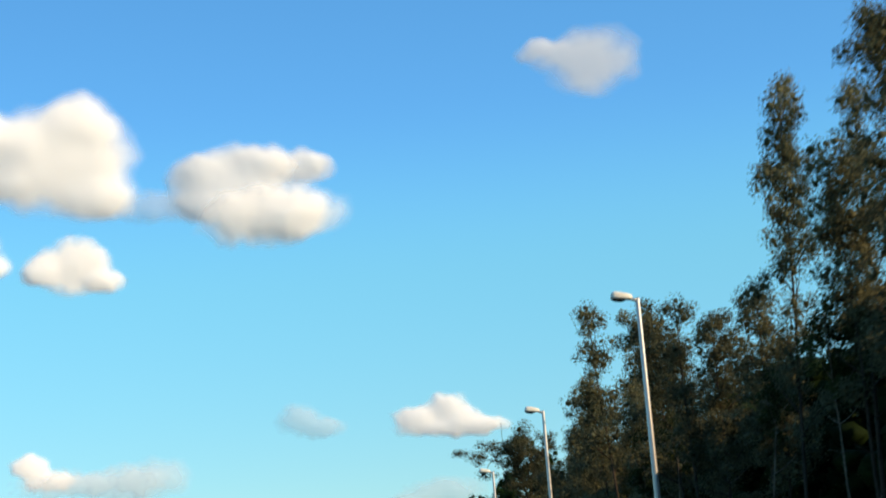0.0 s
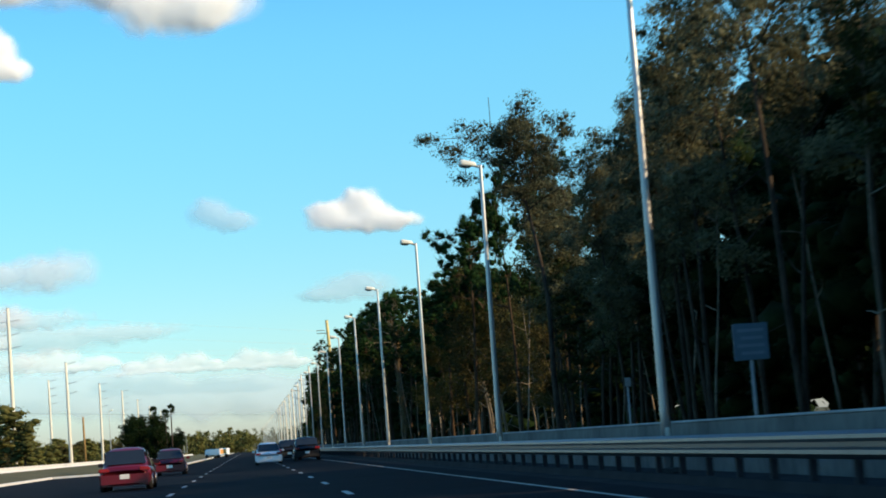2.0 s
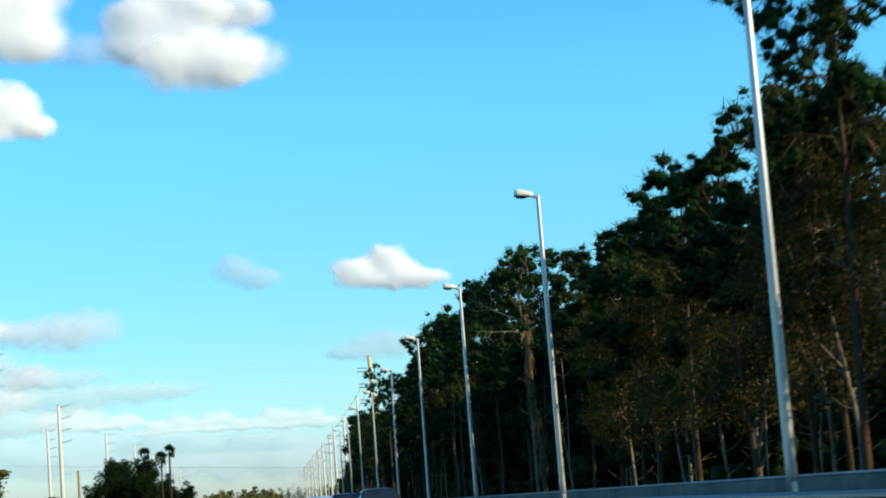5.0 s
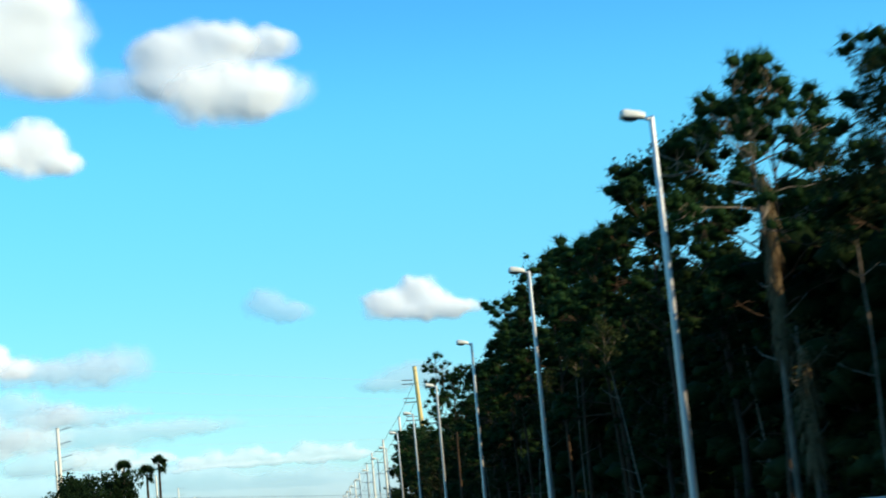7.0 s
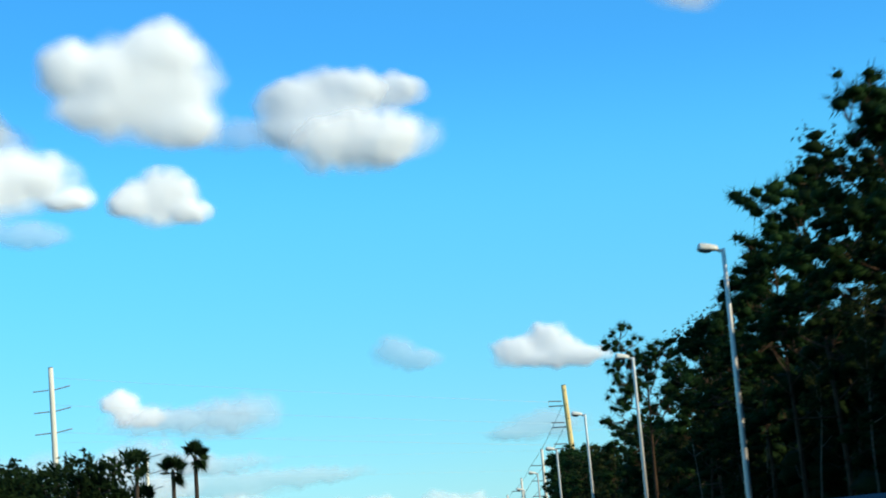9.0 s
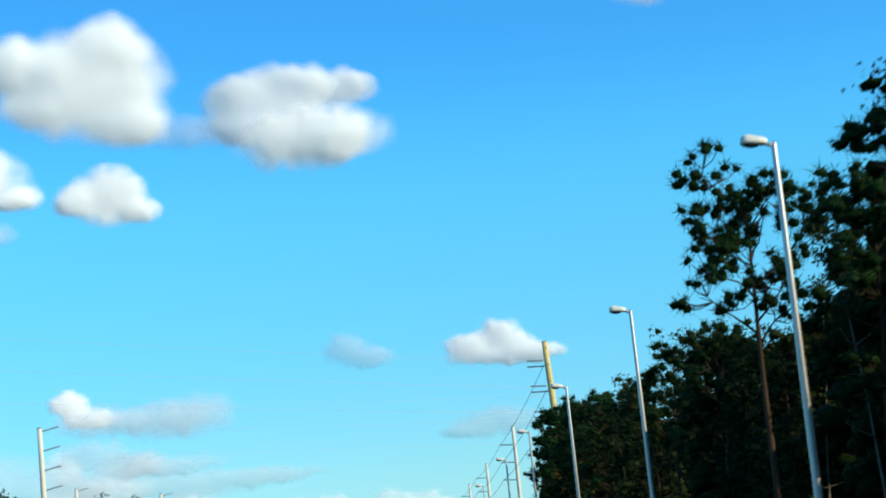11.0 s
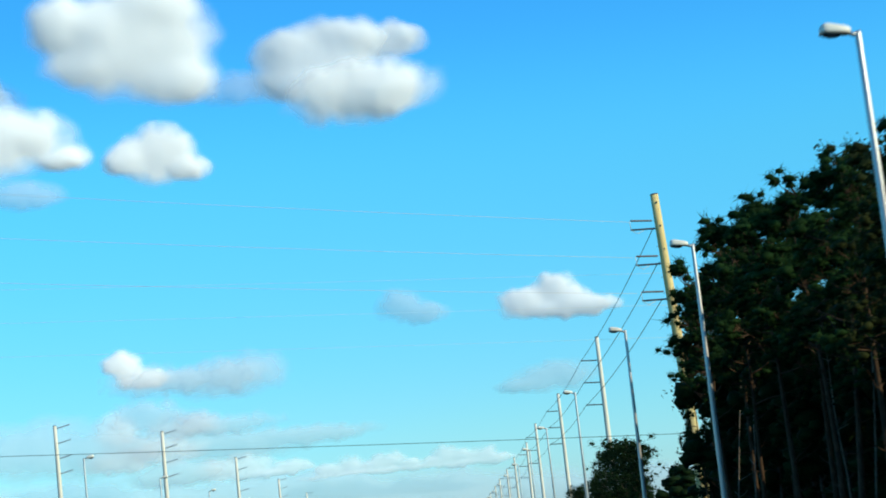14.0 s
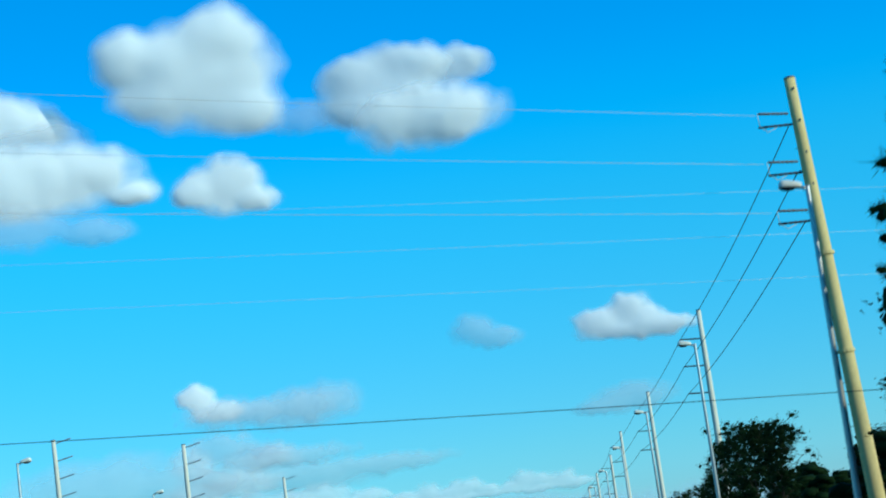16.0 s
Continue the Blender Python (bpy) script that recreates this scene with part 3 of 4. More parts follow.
for i in range(16):
    a = radians(200 if i % 2 else 160)
    r = 0.42 - 0.15 * (4 + i * 1.05) / TA[2]
    bm = bmesh.new()
    box(bm, (r + 0.08) * math.cos(a), (r + 0.08) * math.sin(a), 4 + i * 1.05, 0.2, 0.025, 0.025)
    part("step_bolt", bm, M_STEEL, pole_a)
for i in range(5):
    bm = bmesh.new()
    box(bm, 0.05, -0.3 + 0.008 * i, TA[2] - 0.6 - 1.6 * i, 0.09, 0.06, 0.12, 0.01)
    part("bolt_plate", bm, M_ARM, pole_a)
for z in (9.6, 14.4):
    v, f = tube([(0, 0, z), (0, 0, z + 0.16)], [0.42, 0.42], 14)
    raw_part("band", v, f, M_TPOLE, pole_a)

right_poles = [(16.9, 476.5, 20.9), (17.0, 550.0, 20.9), (17.0, 622.0, 21.4), (17.0, 668.0, 20.6)] + [(17.0, 668.0 + 66.0 * k, 20.8) for k in range(1, 7)]
pole_b = power_pole((right_poles[0][0], right_poles[0][1], -0.5), 21.4, 0.2, 0.34, M_TPOLE_PALE, "pale concrete power pole with three side insulators", 3)
for x, y, h in right_poles[1:]:
    copy_thing(pole_b, pose(x, y, h - 21.4, 0, 0.4 * math.sin(y), 0))
line = [TA] + right_poles
for (x0, y0, h0), (x1, y1, h1) in zip(line[:-1], line[1:]):
    for i in range(3):
        s0 = 0.35 if (x0, y0) == TA[:2] else 1.9
        wire((x0 - s0, y0, h0 - 2.3 - (2.42 if (x0, y0) == TA[:2] else 2.25) * i), (x1 - 1.9, y1, h1 - 2.3 - 2.25 * i), 0.5, "power_wire", "thin dark power wire running along the road", M_DARKWIRE, 0.026, "power wires along the road")

LT = (-38.6, 390.0, 28.0)
left_tall = power_pole((LT[0], LT[1], 0), LT[2], 0.26, 0.4, M_TPOLE_PALE, "tall pale steel power pole beyond the median", 3, 1, group="power poles across the road", arm_mat=M_PALEARM)
for i in range(3):
    pts, rad = strain((-0.3, 0, LT[2] - 2.35 - 2.25 * i), (-2.0, 0, LT[2] - 2.4 - 2.25 * i))
    tube_part("insulator", pts, rad, M_PALEARM, left_tall, sides=8)
left0 = power_pole((-29.7, 393.5, -2.7), 21.0, 0.2, 0.36, M_TPOLE_PALE, "pale concrete power pole with four side insulators", 4, 1, 1.5, 1.7, 0.3, "power poles across the road", M_PALEARM)
for x, y, h in ((-42.8, 500.0, 19.9), (-32.6, 511.0, 18.8), (-32.4, 593.0, 19.6), (-33.0, 680.0, 19.4), (-33.0, 765.0, 19.2), (-33.0, 850.0, 19.2)):
    copy_thing(left0, pose(x, y, h - 21.0, 0, 0.5 * math.sin(y), 0))
power_pole((40.0, 421.4, 0), 22.0, 0.26, 0.4, M_TPOLE, "tan steel power pole hidden behind the wood", 3, -1)
for i in range(3):
    wire((TA[0] - 2.05, TA[1] - 0.9, TA[2] - 1.85 - 2.42 * i), (LT[0] + 0.3, LT[1], 26.9 - 2.85 * i), 0.15, "crossing_wire", "bright thin power wire crossing over the road", M_WIRE, 0.0115, "wires crossing the road")
    wire((39.7, 421.4, 17.9 - 2.35 * i), (LT[0] + 0.3, LT[1], 20.1 - 2.0 * i), 0.1, "crossing_wire", "faint thin power wire crossing over the road", M_WIRE, 0.0065, "wires crossing the road")
wire((22, 384.0, 5.4), (-35.6, 384.0, 9.8), 0.1, "telephone_cable", "dark low cable crossing over the road", M_DARKWIRE, 0.016, "wires crossing the road")


# ---- roadside sign and marker post ----
sign = empty("road_sign", (9.45, 82.2, 0), "square road sign in shade on a slim post behind the barrier", "road sign")
tube_part("post", [(0, 0, 0), (0, 0, 2.05)], [0.035, 0.035], M_PALEGREY, sign, sides=8)
bm = bmesh.new()
box(bm, 0, -0.05, 2.34, 0.66, 0.02, 0.68, 0.004)
board = part("board", bm, M_SIGN, sign, "dark grey-blue sign board")
for i in range(4):
    bm = bmesh.new()
    box(bm, 0.02 * (i % 2), -0.068, 2.55 - 0.14 * i, 0.5 - 0.08 * (i % 2), 0.006, 0.06)
    part("bar", bm, M_SIGNBAR, board)
marker = empty("marker_post", (9.44, 94.3, 0), "slim pale marker post with a small plate", "post")
tube_part("post", [(0, 0, 0), (0, 0, 2.0)], [0.03, 0.03], M_PALEGREY, marker, sides=8)
bm = bmesh.new()
box(bm, 0, -0.04, 2.0, 0.15, 0.02, 0.22, 0.008)
part("plate", bm, M_PALEGREY, marker)
timber = empty("timber_pole", (-27.0, 389.6, 0), "short brown timber utility pole", "utility pole")
tube_part("shaft", [(0, 0, 0), (0, 0, 8.7)], [0.22, 0.16], M_WOOD, timber)


# ---- trees ----
rng = np.random.default_rng(7)
GROWN = {}


def leaf_cards(centres, radii, count, size, aspect, flat_z=0.75, droop=0.0):
    """Small pointed leaves scattered through clumps: arrays of vertices and faces."""
    c = np.repeat(np.asarray(centres, float), count, axis=0)
    r = np.repeat(np.asarray(radii, float), count)
    n = len(c)
    d = rng.normal(size=(n, 3))
    d /= np.linalg.norm(d, axis=1)[:, None]
    rad = r * rng.random(n) ** 0.45
    p = c + d * rad[:, None] * np.array([1, 1, flat_z])
    u = rng.normal(size=(n, 3)) + d * 0.6
    u[:, 2] -= droop
    u /= np.linalg.norm(u, axis=1)[:, None]
    w = rng.normal(size=(n, 3))
    v = np.cross(u, w)
    v /= np.linalg.norm(v, axis=1)[:, None]
    s = size * rng.uniform(0.6, 1.4, n)[:, None]
    verts = np.stack([p - u * s * 0.5 + v * s * aspect * 0.5, p - u * s * 0.5 - v * s * aspect * 0.5, p + u * s * 0.5], 1).reshape(-1, 3)
    faces = np.arange(n * 3).reshape(n, 3)
    return verts, faces


ICO_G = (1 + 5 ** 0.5) / 2
ICO = np.array([(-1, ICO_G, 0), (1, ICO_G, 0), (-1, -ICO_G, 0), (1, -ICO_G, 0), (0, -1, ICO_G), (0, 1, ICO_G), (0, -1, -ICO_G), (0, 1, -ICO_G),
                (ICO_G, 0, -1), (ICO_G, 0, 1), (-ICO_G, 0, -1), (-ICO_G, 0, 1)]) / (1 + ICO_G * ICO_G) ** 0.5
ICO_F = np.array([(0, 11, 5), (0, 5, 1), (0, 1, 7), (0, 7, 10), (0, 10, 11), (1, 5, 9), (5, 11, 4), (11, 10, 2), (10, 7, 6), (7, 1, 8),
                  (3, 9, 4), (3, 4, 2), (3, 2, 6), (3, 6, 8), (3, 8, 9), (4, 9, 5), (2, 4, 11), (6, 2, 10), (8, 6, 7), (9, 8, 1)])


def hearts(centres, radii, low, high):
    """Knobbly dense middles of leaf clumps, where no light comes through."""
    c, r = np.asarray(centres, float), np.asarray(radii, float)[:, None, None]
    v = c[:, None] + ICO[None] * r * rng.uniform(low, high, (len(c), 12, 1)) * np.array([1, 1, 0.8])
    return v.reshape(-1, 3), (ICO_F[None] + 12 * np.arange(len(c))[:, None, None]).reshape(-1, 3)


def leafy_puffs(centres, radii, count, size, aspect, low=0.3, high=0.75):
    """Broadleaf foliage: a dense heart in a shell of small leaves."""
    hv, hf = hearts(centres, radii, low, high)
    c, r = np.repeat(np.asarray(centres, float), count, axis=0), np.repeat(np.asarray(radii, float), count)[:, None]
    d = rng.normal(size=c.shape)
    d /= np.linalg.norm(d, axis=1)[:, None]
    p = c + d * r * rng.uniform(0.55, 1.12, (len(c), 1)) * np.array([1, 1, 0.85])
    u = rng.normal(size=c.shape) + d * 0.5
    u /= np.linalg.norm(u, axis=1)[:, None]
    v = np.cross(u, rng.normal(size=c.shape))
    v /= np.linalg.norm(v, axis=1)[:, None]
    s = size * rng.uniform(0.6, 1.4, (len(c), 1))
    lv = np.stack([p - u * s * 0.5 + v * s * aspect * 0.5, p - u * s * 0.5 - v * s * aspect * 0.5, p + u * s * 0.5], 1).reshape(-1, 3)
    return np.concatenate([hv, lv]), np.concatenate([hf, np.arange(len(lv)).reshape(-1, 3) + len(hv)])


def puffs(centres, radii, count, size):
    """Breaks each clump of a crown into smaller separate tufts, count to each."""
    c = np.repeat(np.asarray(centres, float), count, axis=0)
    r = np.repeat(np.asarray(radii, float), count)
    d = rng.normal(size=c.shape)
    d /= np.linalg.norm(d, axis=1)[:, None]
    c = c + d * (r * rng.random(len(r)) ** 0.4)[:, None] * np.array([1, 1, 0.7])
    return c, rng.uniform(size[0], size[1], len(r))


def needle_puffs(centres, radii, blades, width):
    """Pine foliage: round brushes of narrow needles bundled about a dense knobbly heart."""
    c0, r0 = np.asarray(centres, float), np.asarray(radii, float)[:, None]
    heart, heart_f = hearts(centres, radii, 0.35, 0.75)
    c, r = np.repeat(c0, blades, axis=0), np.repeat(r0, blades, axis=0)
    d = rng.normal(size=c.shape)
    d[:, 2] += 0.35
    d /= np.linalg.norm(d, axis=1)[:, None]
    p = c + d * r * rng.uniform(0.3, 0.7, (len(c), 1))
    tip = c + (d + rng.normal(size=c.shape) * 0.25) * r * rng.uniform(0.8, 1.2, (len(c), 1))
    v = np.cross(d, rng.normal(size=c.shape))
    v /= np.linalg.norm(v, axis=1)[:, None]
    verts = np.stack([p + v * width * 0.5, p - v * width * 0.5, tip], 1).reshape(-1, 3)
    return np.concatenate([heart, verts]), np.concatenate([heart_f, np.arange(len(c) * 3).reshape(-1, 3) + len(heart)])


def limb(start, direction, length, r0, bend, segs=5):
    pts, rad = [Vector(start)], [r0]
    d = Vector(direction).normalized()
    for i in range(segs):
        d = (d + Vector(rng.normal(size=3) * bend) + Vector((0, 0, 0.07))).normalized()
        pts.append(pts[-1] + d * length / segs)
        rad.append(max(r0 * (1 - (i + 1) / segs * 0.85), 0.012))
    return pts, rad


def tree(name, kind, height, crown_base, spread, label, limbs, mats, clump=(0.5, 0.9), leaf=None, lean=0.03, trunk_r=0.16, dead=0, twin=False, twigs=True, tufts=None):
    """A tapered, slightly crooked trunk with limbs, and a crown of many small leaves on the limb ends."""
    ob = empty(name, (0, 0, 0), label, "tree")
    GROWN[ob.name] = height
    pieces, centres, radii, roots = [], [], [], []
    for stem in range(2 if twin else 1):
        pts, rad, p = [], [], Vector((0, 0, -0.1))
        n = 12
        d = Vector((rng.normal() * lean, rng.normal() * lean, 1)) + (Vector((0.16, 0.1, 0)) if stem else Vector((0, 0, 0)))
        top = height * (0.86 if stem else 1.0)
        for i in range(n + 1):
            pts.append(p.copy())
            rad.append(trunk_r * (1 - 0.82 * (i / n) ** 1.1) * (0.8 if stem else 1))
            d = (d + Vector((rng.normal() * lean * 0.9, rng.normal() * lean * 0.9, 0.05))).normalized()
            p += d * (top * (0.91 if kind == "pine" else 0.97) / n)
        pieces.append(tube(pts, rad, 8))
        ang = rng.random() * 6.28
        for k in range(limbs):
            f = crown_base + (0.97 - crown_base) * ((k + 0.5) / limbs) ** 0.9
            i = min(int(f * n), n - 1)
            at = pts[i].lerp(pts[i + 1], f * n - i)
            ang += 2.4 + rng.normal() * 0.4
            rise = {"pine": 0.45, "gum": 0.9, "oak": 0.5, "shrub": 0.8}[kind] + rng.normal() * 0.2 + (0.45 * max(f - crown_base - 0.1, 0) / (0.9 - crown_base) if kind == "pine" else 0)
            low, high = (0.72, 0.28) if kind == "pine" else (0.55, 0.45)
            ln = spread * (low + high * math.sin(math.pi * min(1, 0.25 + (f - crown_base) / (1.05 - crown_base)))) * rng.uniform(0.65, 1.15)
            lp, lr = limb(at, (math.cos(ang), math.sin(ang), rise), ln, rad[i] * 0.45 + 0.012, 0.16)
            pieces.append(tube(lp, lr, 5))
            for q in (0.8, 1.0) if kind == "pine" else (0.5, 0.75, 1.0):
                j = min(int(q * 5), 5)
                if rng.random() < {"pine": 0.9, "gum": 0.72, "oak": 1.0, "shrub": 1.0}[kind]:
                    centres.append(lp[j] + Vector(rng.normal(size=3) * 0.25))
                    radii.append(rng.uniform(*clump))
                    roots.append(lp[max(j - 1, 0)])
                    tw, tr_ = limb(lp[max(j - 1, 0)], rng.normal(size=3) + np.array([0, 0, 0.4]), ln * 0.35, 0.025, 0.2, 3)
                    if twigs:
                        pieces.append(tube(tw, tr_, 3))
                    centres.append(tw[-1])
                    radii.append(rng.uniform(*clump) * 0.8)
                    roots.append(tw[1])
        centres += [pts[-1], pts[-2] + Vector(rng.normal(size=3) * 0.4)]
        radii += [clump[1] * 0.8, clump[1]]
        roots += [pts[-2], pts[-3]]
        for k in range(dead):
            f = rng.uniform(0.2, max(crown_base, 0.3))
            i = int(f * n)
            a = rng.random() * 6.28
            lp, lr = limb(pts[i], (math.cos(a), math.sin(a), 0.35), rng.uniform(0.4, 1.3), 0.028, 0.13)
            pieces.append(tube(lp, lr, 4))
    if tufts:
        centres, radii = puffs(centres, radii, *tufts)
        if kind == "pine":   # a thin twig carries each tuft
            for i, c in enumerate(centres):
                base, end = roots[i // tufts[0]], Vector(c)
                knee = base.lerp(end, 0.55) - Vector((0, 0, 0.1))
                pieces.append(tube([base, knee, end], [0.022, 0.016, 0.01], 3, False))
    v, f = joined(pieces)
    raw_part("trunk", v, f, mats[0], ob, "", True)
    if leaf[0] == "tuft":
        v, f = needle_puffs(centres, radii, *leaf[1:])
    elif leaf[0] == "leafy":
        v, f = leafy_puffs(centres, radii, *leaf[1:])
    else:
        v, f = leaf_cards(centres, radii, *leaf[1:])
    raw_part("crown", v.tolist(), f.tolist(), mats[1], ob, "", True)
    return ob


PINE_LABEL = "tall dark green pine with a sparse tufted crown"
GUM_LABEL = "slender tall tree with pale trunk and thin olive leaves"
OAK_LABEL = "dense dark green broadleaf tree at the wood's edge"
pines = [tree("pine_tree", "pine", 15.0, cb, sp, PINE_LABEL, lb, (M_PINEBARK, M_NEEDLE), (0.35, 0.62), ("tuft", 22, 0.045), 0.02, 0.115, 6, False, True, (5, (0.26, 0.44)))
         for cb, sp, lb in ((0.5, 2.6, 17), (0.45, 2.9, 18), (0.55, 2.5, 16), (0.42, 2.8, 18))]
gums = [tree("slender_tree", "gum", 15.0, cb, sp, GUM_LABEL, lb, (M_BARK, mt), (0.4, 0.7), ("leafy", int(ct * 1.7), 0.088, 0.55, 0.12, 0.42), 0.022, 0.1, 3, tw, True, (3, (0.28, 0.5)))
        for cb, sp, lb, mt, tw, ct in ((0.5, 1.9, 14, M_GUMLEAF, True, 40), (0.42, 2.3, 17, M_GUMLEAF, False, 52), (0.5, 1.9, 12, M_GUMLEAF, True, 42), (0.36, 2.1, 18, M_GUMLEAF, False, 50))]
tall_pines = [tree("pine_tree", "pine", 12.0, cb, sp, "tall pine with a high open crown on a bare trunk", lb, (M_PINEBARK, M_NEEDLE), (0.4, 0.7), ("tuft", 32, 0.03), 0.02, 0.11, 6, False, True, (6, (0.2, 0.34)))
              for cb, sp, lb in ((0.6, 2.3, 13), (0.55, 2.1, 12))]
umbrella = tree("slender_tree", "gum", 15.0, 0.7, 3.6, "tall tree with a broad feathery umbrella crown", 14, (M_BARK, M_GUMLEAF), (0.42, 0.75), ("leafy", 84, 0.085, 0.55, 0.12, 0.42), 0.04, 0.11, 4, False, True, (4, (0.26, 0.46)))
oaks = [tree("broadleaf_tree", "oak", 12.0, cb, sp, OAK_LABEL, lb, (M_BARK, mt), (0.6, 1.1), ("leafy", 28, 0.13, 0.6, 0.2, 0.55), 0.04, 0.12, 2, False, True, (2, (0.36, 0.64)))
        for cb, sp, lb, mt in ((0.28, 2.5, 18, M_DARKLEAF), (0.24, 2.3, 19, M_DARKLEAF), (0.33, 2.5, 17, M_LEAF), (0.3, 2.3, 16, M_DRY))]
bare = [tree("slim_trunk_tree", "gum", 12.0, cb, 1.2, "slim tree with a pale bare trunk and thin top", 6, (M_PALEBARK, M_LEAF), (0.35, 0.6), ("card", 45, 0.17, 0.55), 0.035, 0.055, 4, False, False)
        for cb in (0.72, 0.66, 0.78)]
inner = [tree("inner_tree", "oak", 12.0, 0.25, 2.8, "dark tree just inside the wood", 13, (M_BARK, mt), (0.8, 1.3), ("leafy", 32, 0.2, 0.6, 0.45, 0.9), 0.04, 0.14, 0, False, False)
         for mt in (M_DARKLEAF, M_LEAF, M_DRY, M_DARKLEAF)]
shrubs = [tree("shrub", "shrub", 4.0, 0.1, 1.9, "dark leafy shrub added to darken under the trees", 7, (M_BARK, mt), (0.7, 1.1), ("leafy", 30, 0.16, 0.6, 0.35, 0.8), 0.08, 0.06, 0, False, False)
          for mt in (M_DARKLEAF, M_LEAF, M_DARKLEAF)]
understory = [tree("understory_tree", "oak", 9.0, 0.3, 2.3, "sunlit brown-green young tree in the wood", 13, (M_PALEBARK, mt), (0.5, 0.85), ("card", 52, 0.13, 0.65), 0.05, 0.07, 2, False, True, (2, (0.4, 0.7)))
              for mt in (M_UNDER, M_UNDER, M_DRY)]
thickets = [tree("thicket_tree", "oak", 12.0, 0.08, 3.2, "dark tree added deep in the wood to block light", 11, (M_BARK, M_DARKLEAF), (1.1, 1.7), ("leafy", count, 0.24, 0.7, 0.5, 1.0), 0.05, 0.16, 0, False, False)
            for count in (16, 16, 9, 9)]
median_shrubs = [tree("shrub_tree", "shrub", 4.0, 0.3, 1.5, "leafy dark shrub tree in the grassy median", 14, (M_BARK, mt), (0.26, 0.44), ("card", 50, 0.15, 0.45), 0.12, 0.06)
                 for mt in (M_DARKLEAF, M_DARKLEAF)]
across = [tree("broadleaf_tree", "oak", 12.0, 0.12, 3.4, "sunlit green-brown tree across the road", 12, (M_BARK, mt), (0.9, 1.4), ("leafy", 22, 0.3, 0.6, 0.35, 0.8), 0.05, 0.16, 0, False, False)
          for mt in (M_SUNLEAF, M_DRY, M_SUNLEAF)]
STORE = []


def plant(proto, x, y, h, native, turn, wide=1.0, label="", group="trees of the roadside wood"):
    s = h / native
    if proto not in STORE:
        STORE.append(proto)
        ob = proto
        ob.matrix_basis = pose(x, y, -0.05, 0, 0, turn) @ Matrix.Diagonal((s * wide, s * wide, s, 1))
    else:
        ob = proto.copy()
        scene.collection.objects.link(ob)
        for child in proto.children:
            c = child.copy()
            scene.collection.objects.link(c)
            c.parent = ob
        ob.matrix_basis = pose(x, y, -0.05, 0, 0, turn) @ Matrix.Diagonal((s * wide, s * wide, s, 1))
    return tagged(ob, label, "tree", group)


pick = random.Random(11)
# the wood's edge, whose crowns stand against the sky: y, height, width
EDGE = 11.4


def edge(kinds, rows, dx=0.0):
    for i, (y, h, w) in enumerate(rows):
        kind = kinds[i % len(kinds)]
        plant(kind, EDGE + dx + pick.uniform(-0.35, 0.5), y, h * (1.06 if kind in pines else 1.0), GROWN[kind.name], pick.uniform(0, 360), w)


edge(gums, ((44, 11.6, 0.9), (48, 13.9, 0.9), (51, 13.2, 0.8), (56.5, 14.7, 0.65), (61.5, 10.2, 1), (65.5, 10.2, 1), (69.5, 11.6, 1), (73.5, 12.1, 1), (77.5, 11.2, 1),
            (81, 12.9, 0.9), (85, 14.1, 0.95), (89, 11.6, 1), (93, 11.6, 1)))
edge(gums, ((97, 10.6, 1.1), (101.5, 10.3, 1.1), (106, 10.7, 1.1), (111, 9.8, 1.1), (117.5, 10.4, 1.1)), 0.5)
plant(tall_pines[1], 11.9, 120.4, 11.9, 12.0, 150, 0.8)
for x, y, h in ((12.6, 104.5, 6.6), (12.9, 109.0, 6.8), (12.7, 113.5, 7.0), (12.4, 117.0, 7.2)):
    plant(oaks[2], x, y, h, 12.0, 50 * y, 1.2)
for k, (x, y, h) in enumerate(((12.2, 99.0, 9.9), (11.3, 103.6, 9.5), (12.0, 107.0, 9.7), (11.6, 110.4, 9.2))):
    plant(gums[1 + 2 * (k % 2)], x, y, h, 15.0, 80 * k, 1.1)
plant(umbrella, 10.7, 113.0, 11.9, 15.0, 40, 1.3)
plant(tall_pines[1], 11.4, 127.9, 12.0, 12.0, 200, 0.75)
plant(tall_pines[0], 12.7, 123.8, 10.2, 12.0, 30, 0.9)
plant(tall_pines[0], 11.0, 139.8, 12.0, 12.0, 80, 0.95)
plant(pines[3], 12.2, 145.0, 9.6, 15.0, 10, 1.1)
edge(pines, ((148, 9.8, 1.2), (153, 9.8, 1.2), (158, 10.0, 1.2), (163.5, 9.6, 1.3), (168.5, 9.4, 1.3), (173.5, 9.7, 1.3)), 0.4)
edge(pines, ((178.5, 9.6, 1.2), (183, 10.4, 1.1)), 1.7)
edge([pines[1], oaks[0], pines[2], oaks[1], pines[3]], ((193, 11.8, 1.1), (198, 12.2, 1.1), (203, 12.0, 1.1), (208, 9.8, 1), (213, 11.3, 1.15), (218, 12.0, 1.1)), 0.3)
edge([pines[2], pines[0], oaks[0], pines[3]], ((223, 12.3, 1.1), (228.5, 12.3, 1.1), (234, 12.4, 1.1), (239.5, 12.4, 1.1), (245, 11.7, 1.1), (250, 11.3, 1.1), (256, 11.0, 1.1), (262, 10.9, 1.1)), 0.3)
lone = tree("lone_pine_tree", "pine", 12.0, 0.6, 2.5, "lone tall pine with open tufted crown and bare trunk", 13, (M_PINEBARK, M_NEEDLE), (0.36, 0.62), ("tuft", 36, 0.03), 0.01, 0.13, 3, False, True, (5, (0.2, 0.32)))
plant(lone, 10.3, 275.6, 12.6, 12.0, 75, 0.95, "lone tall pine with open tufted crown and bare trunk")
plant(pines[1], 11.6, 268.5, 10.9, 15.0, 160, 1.1)
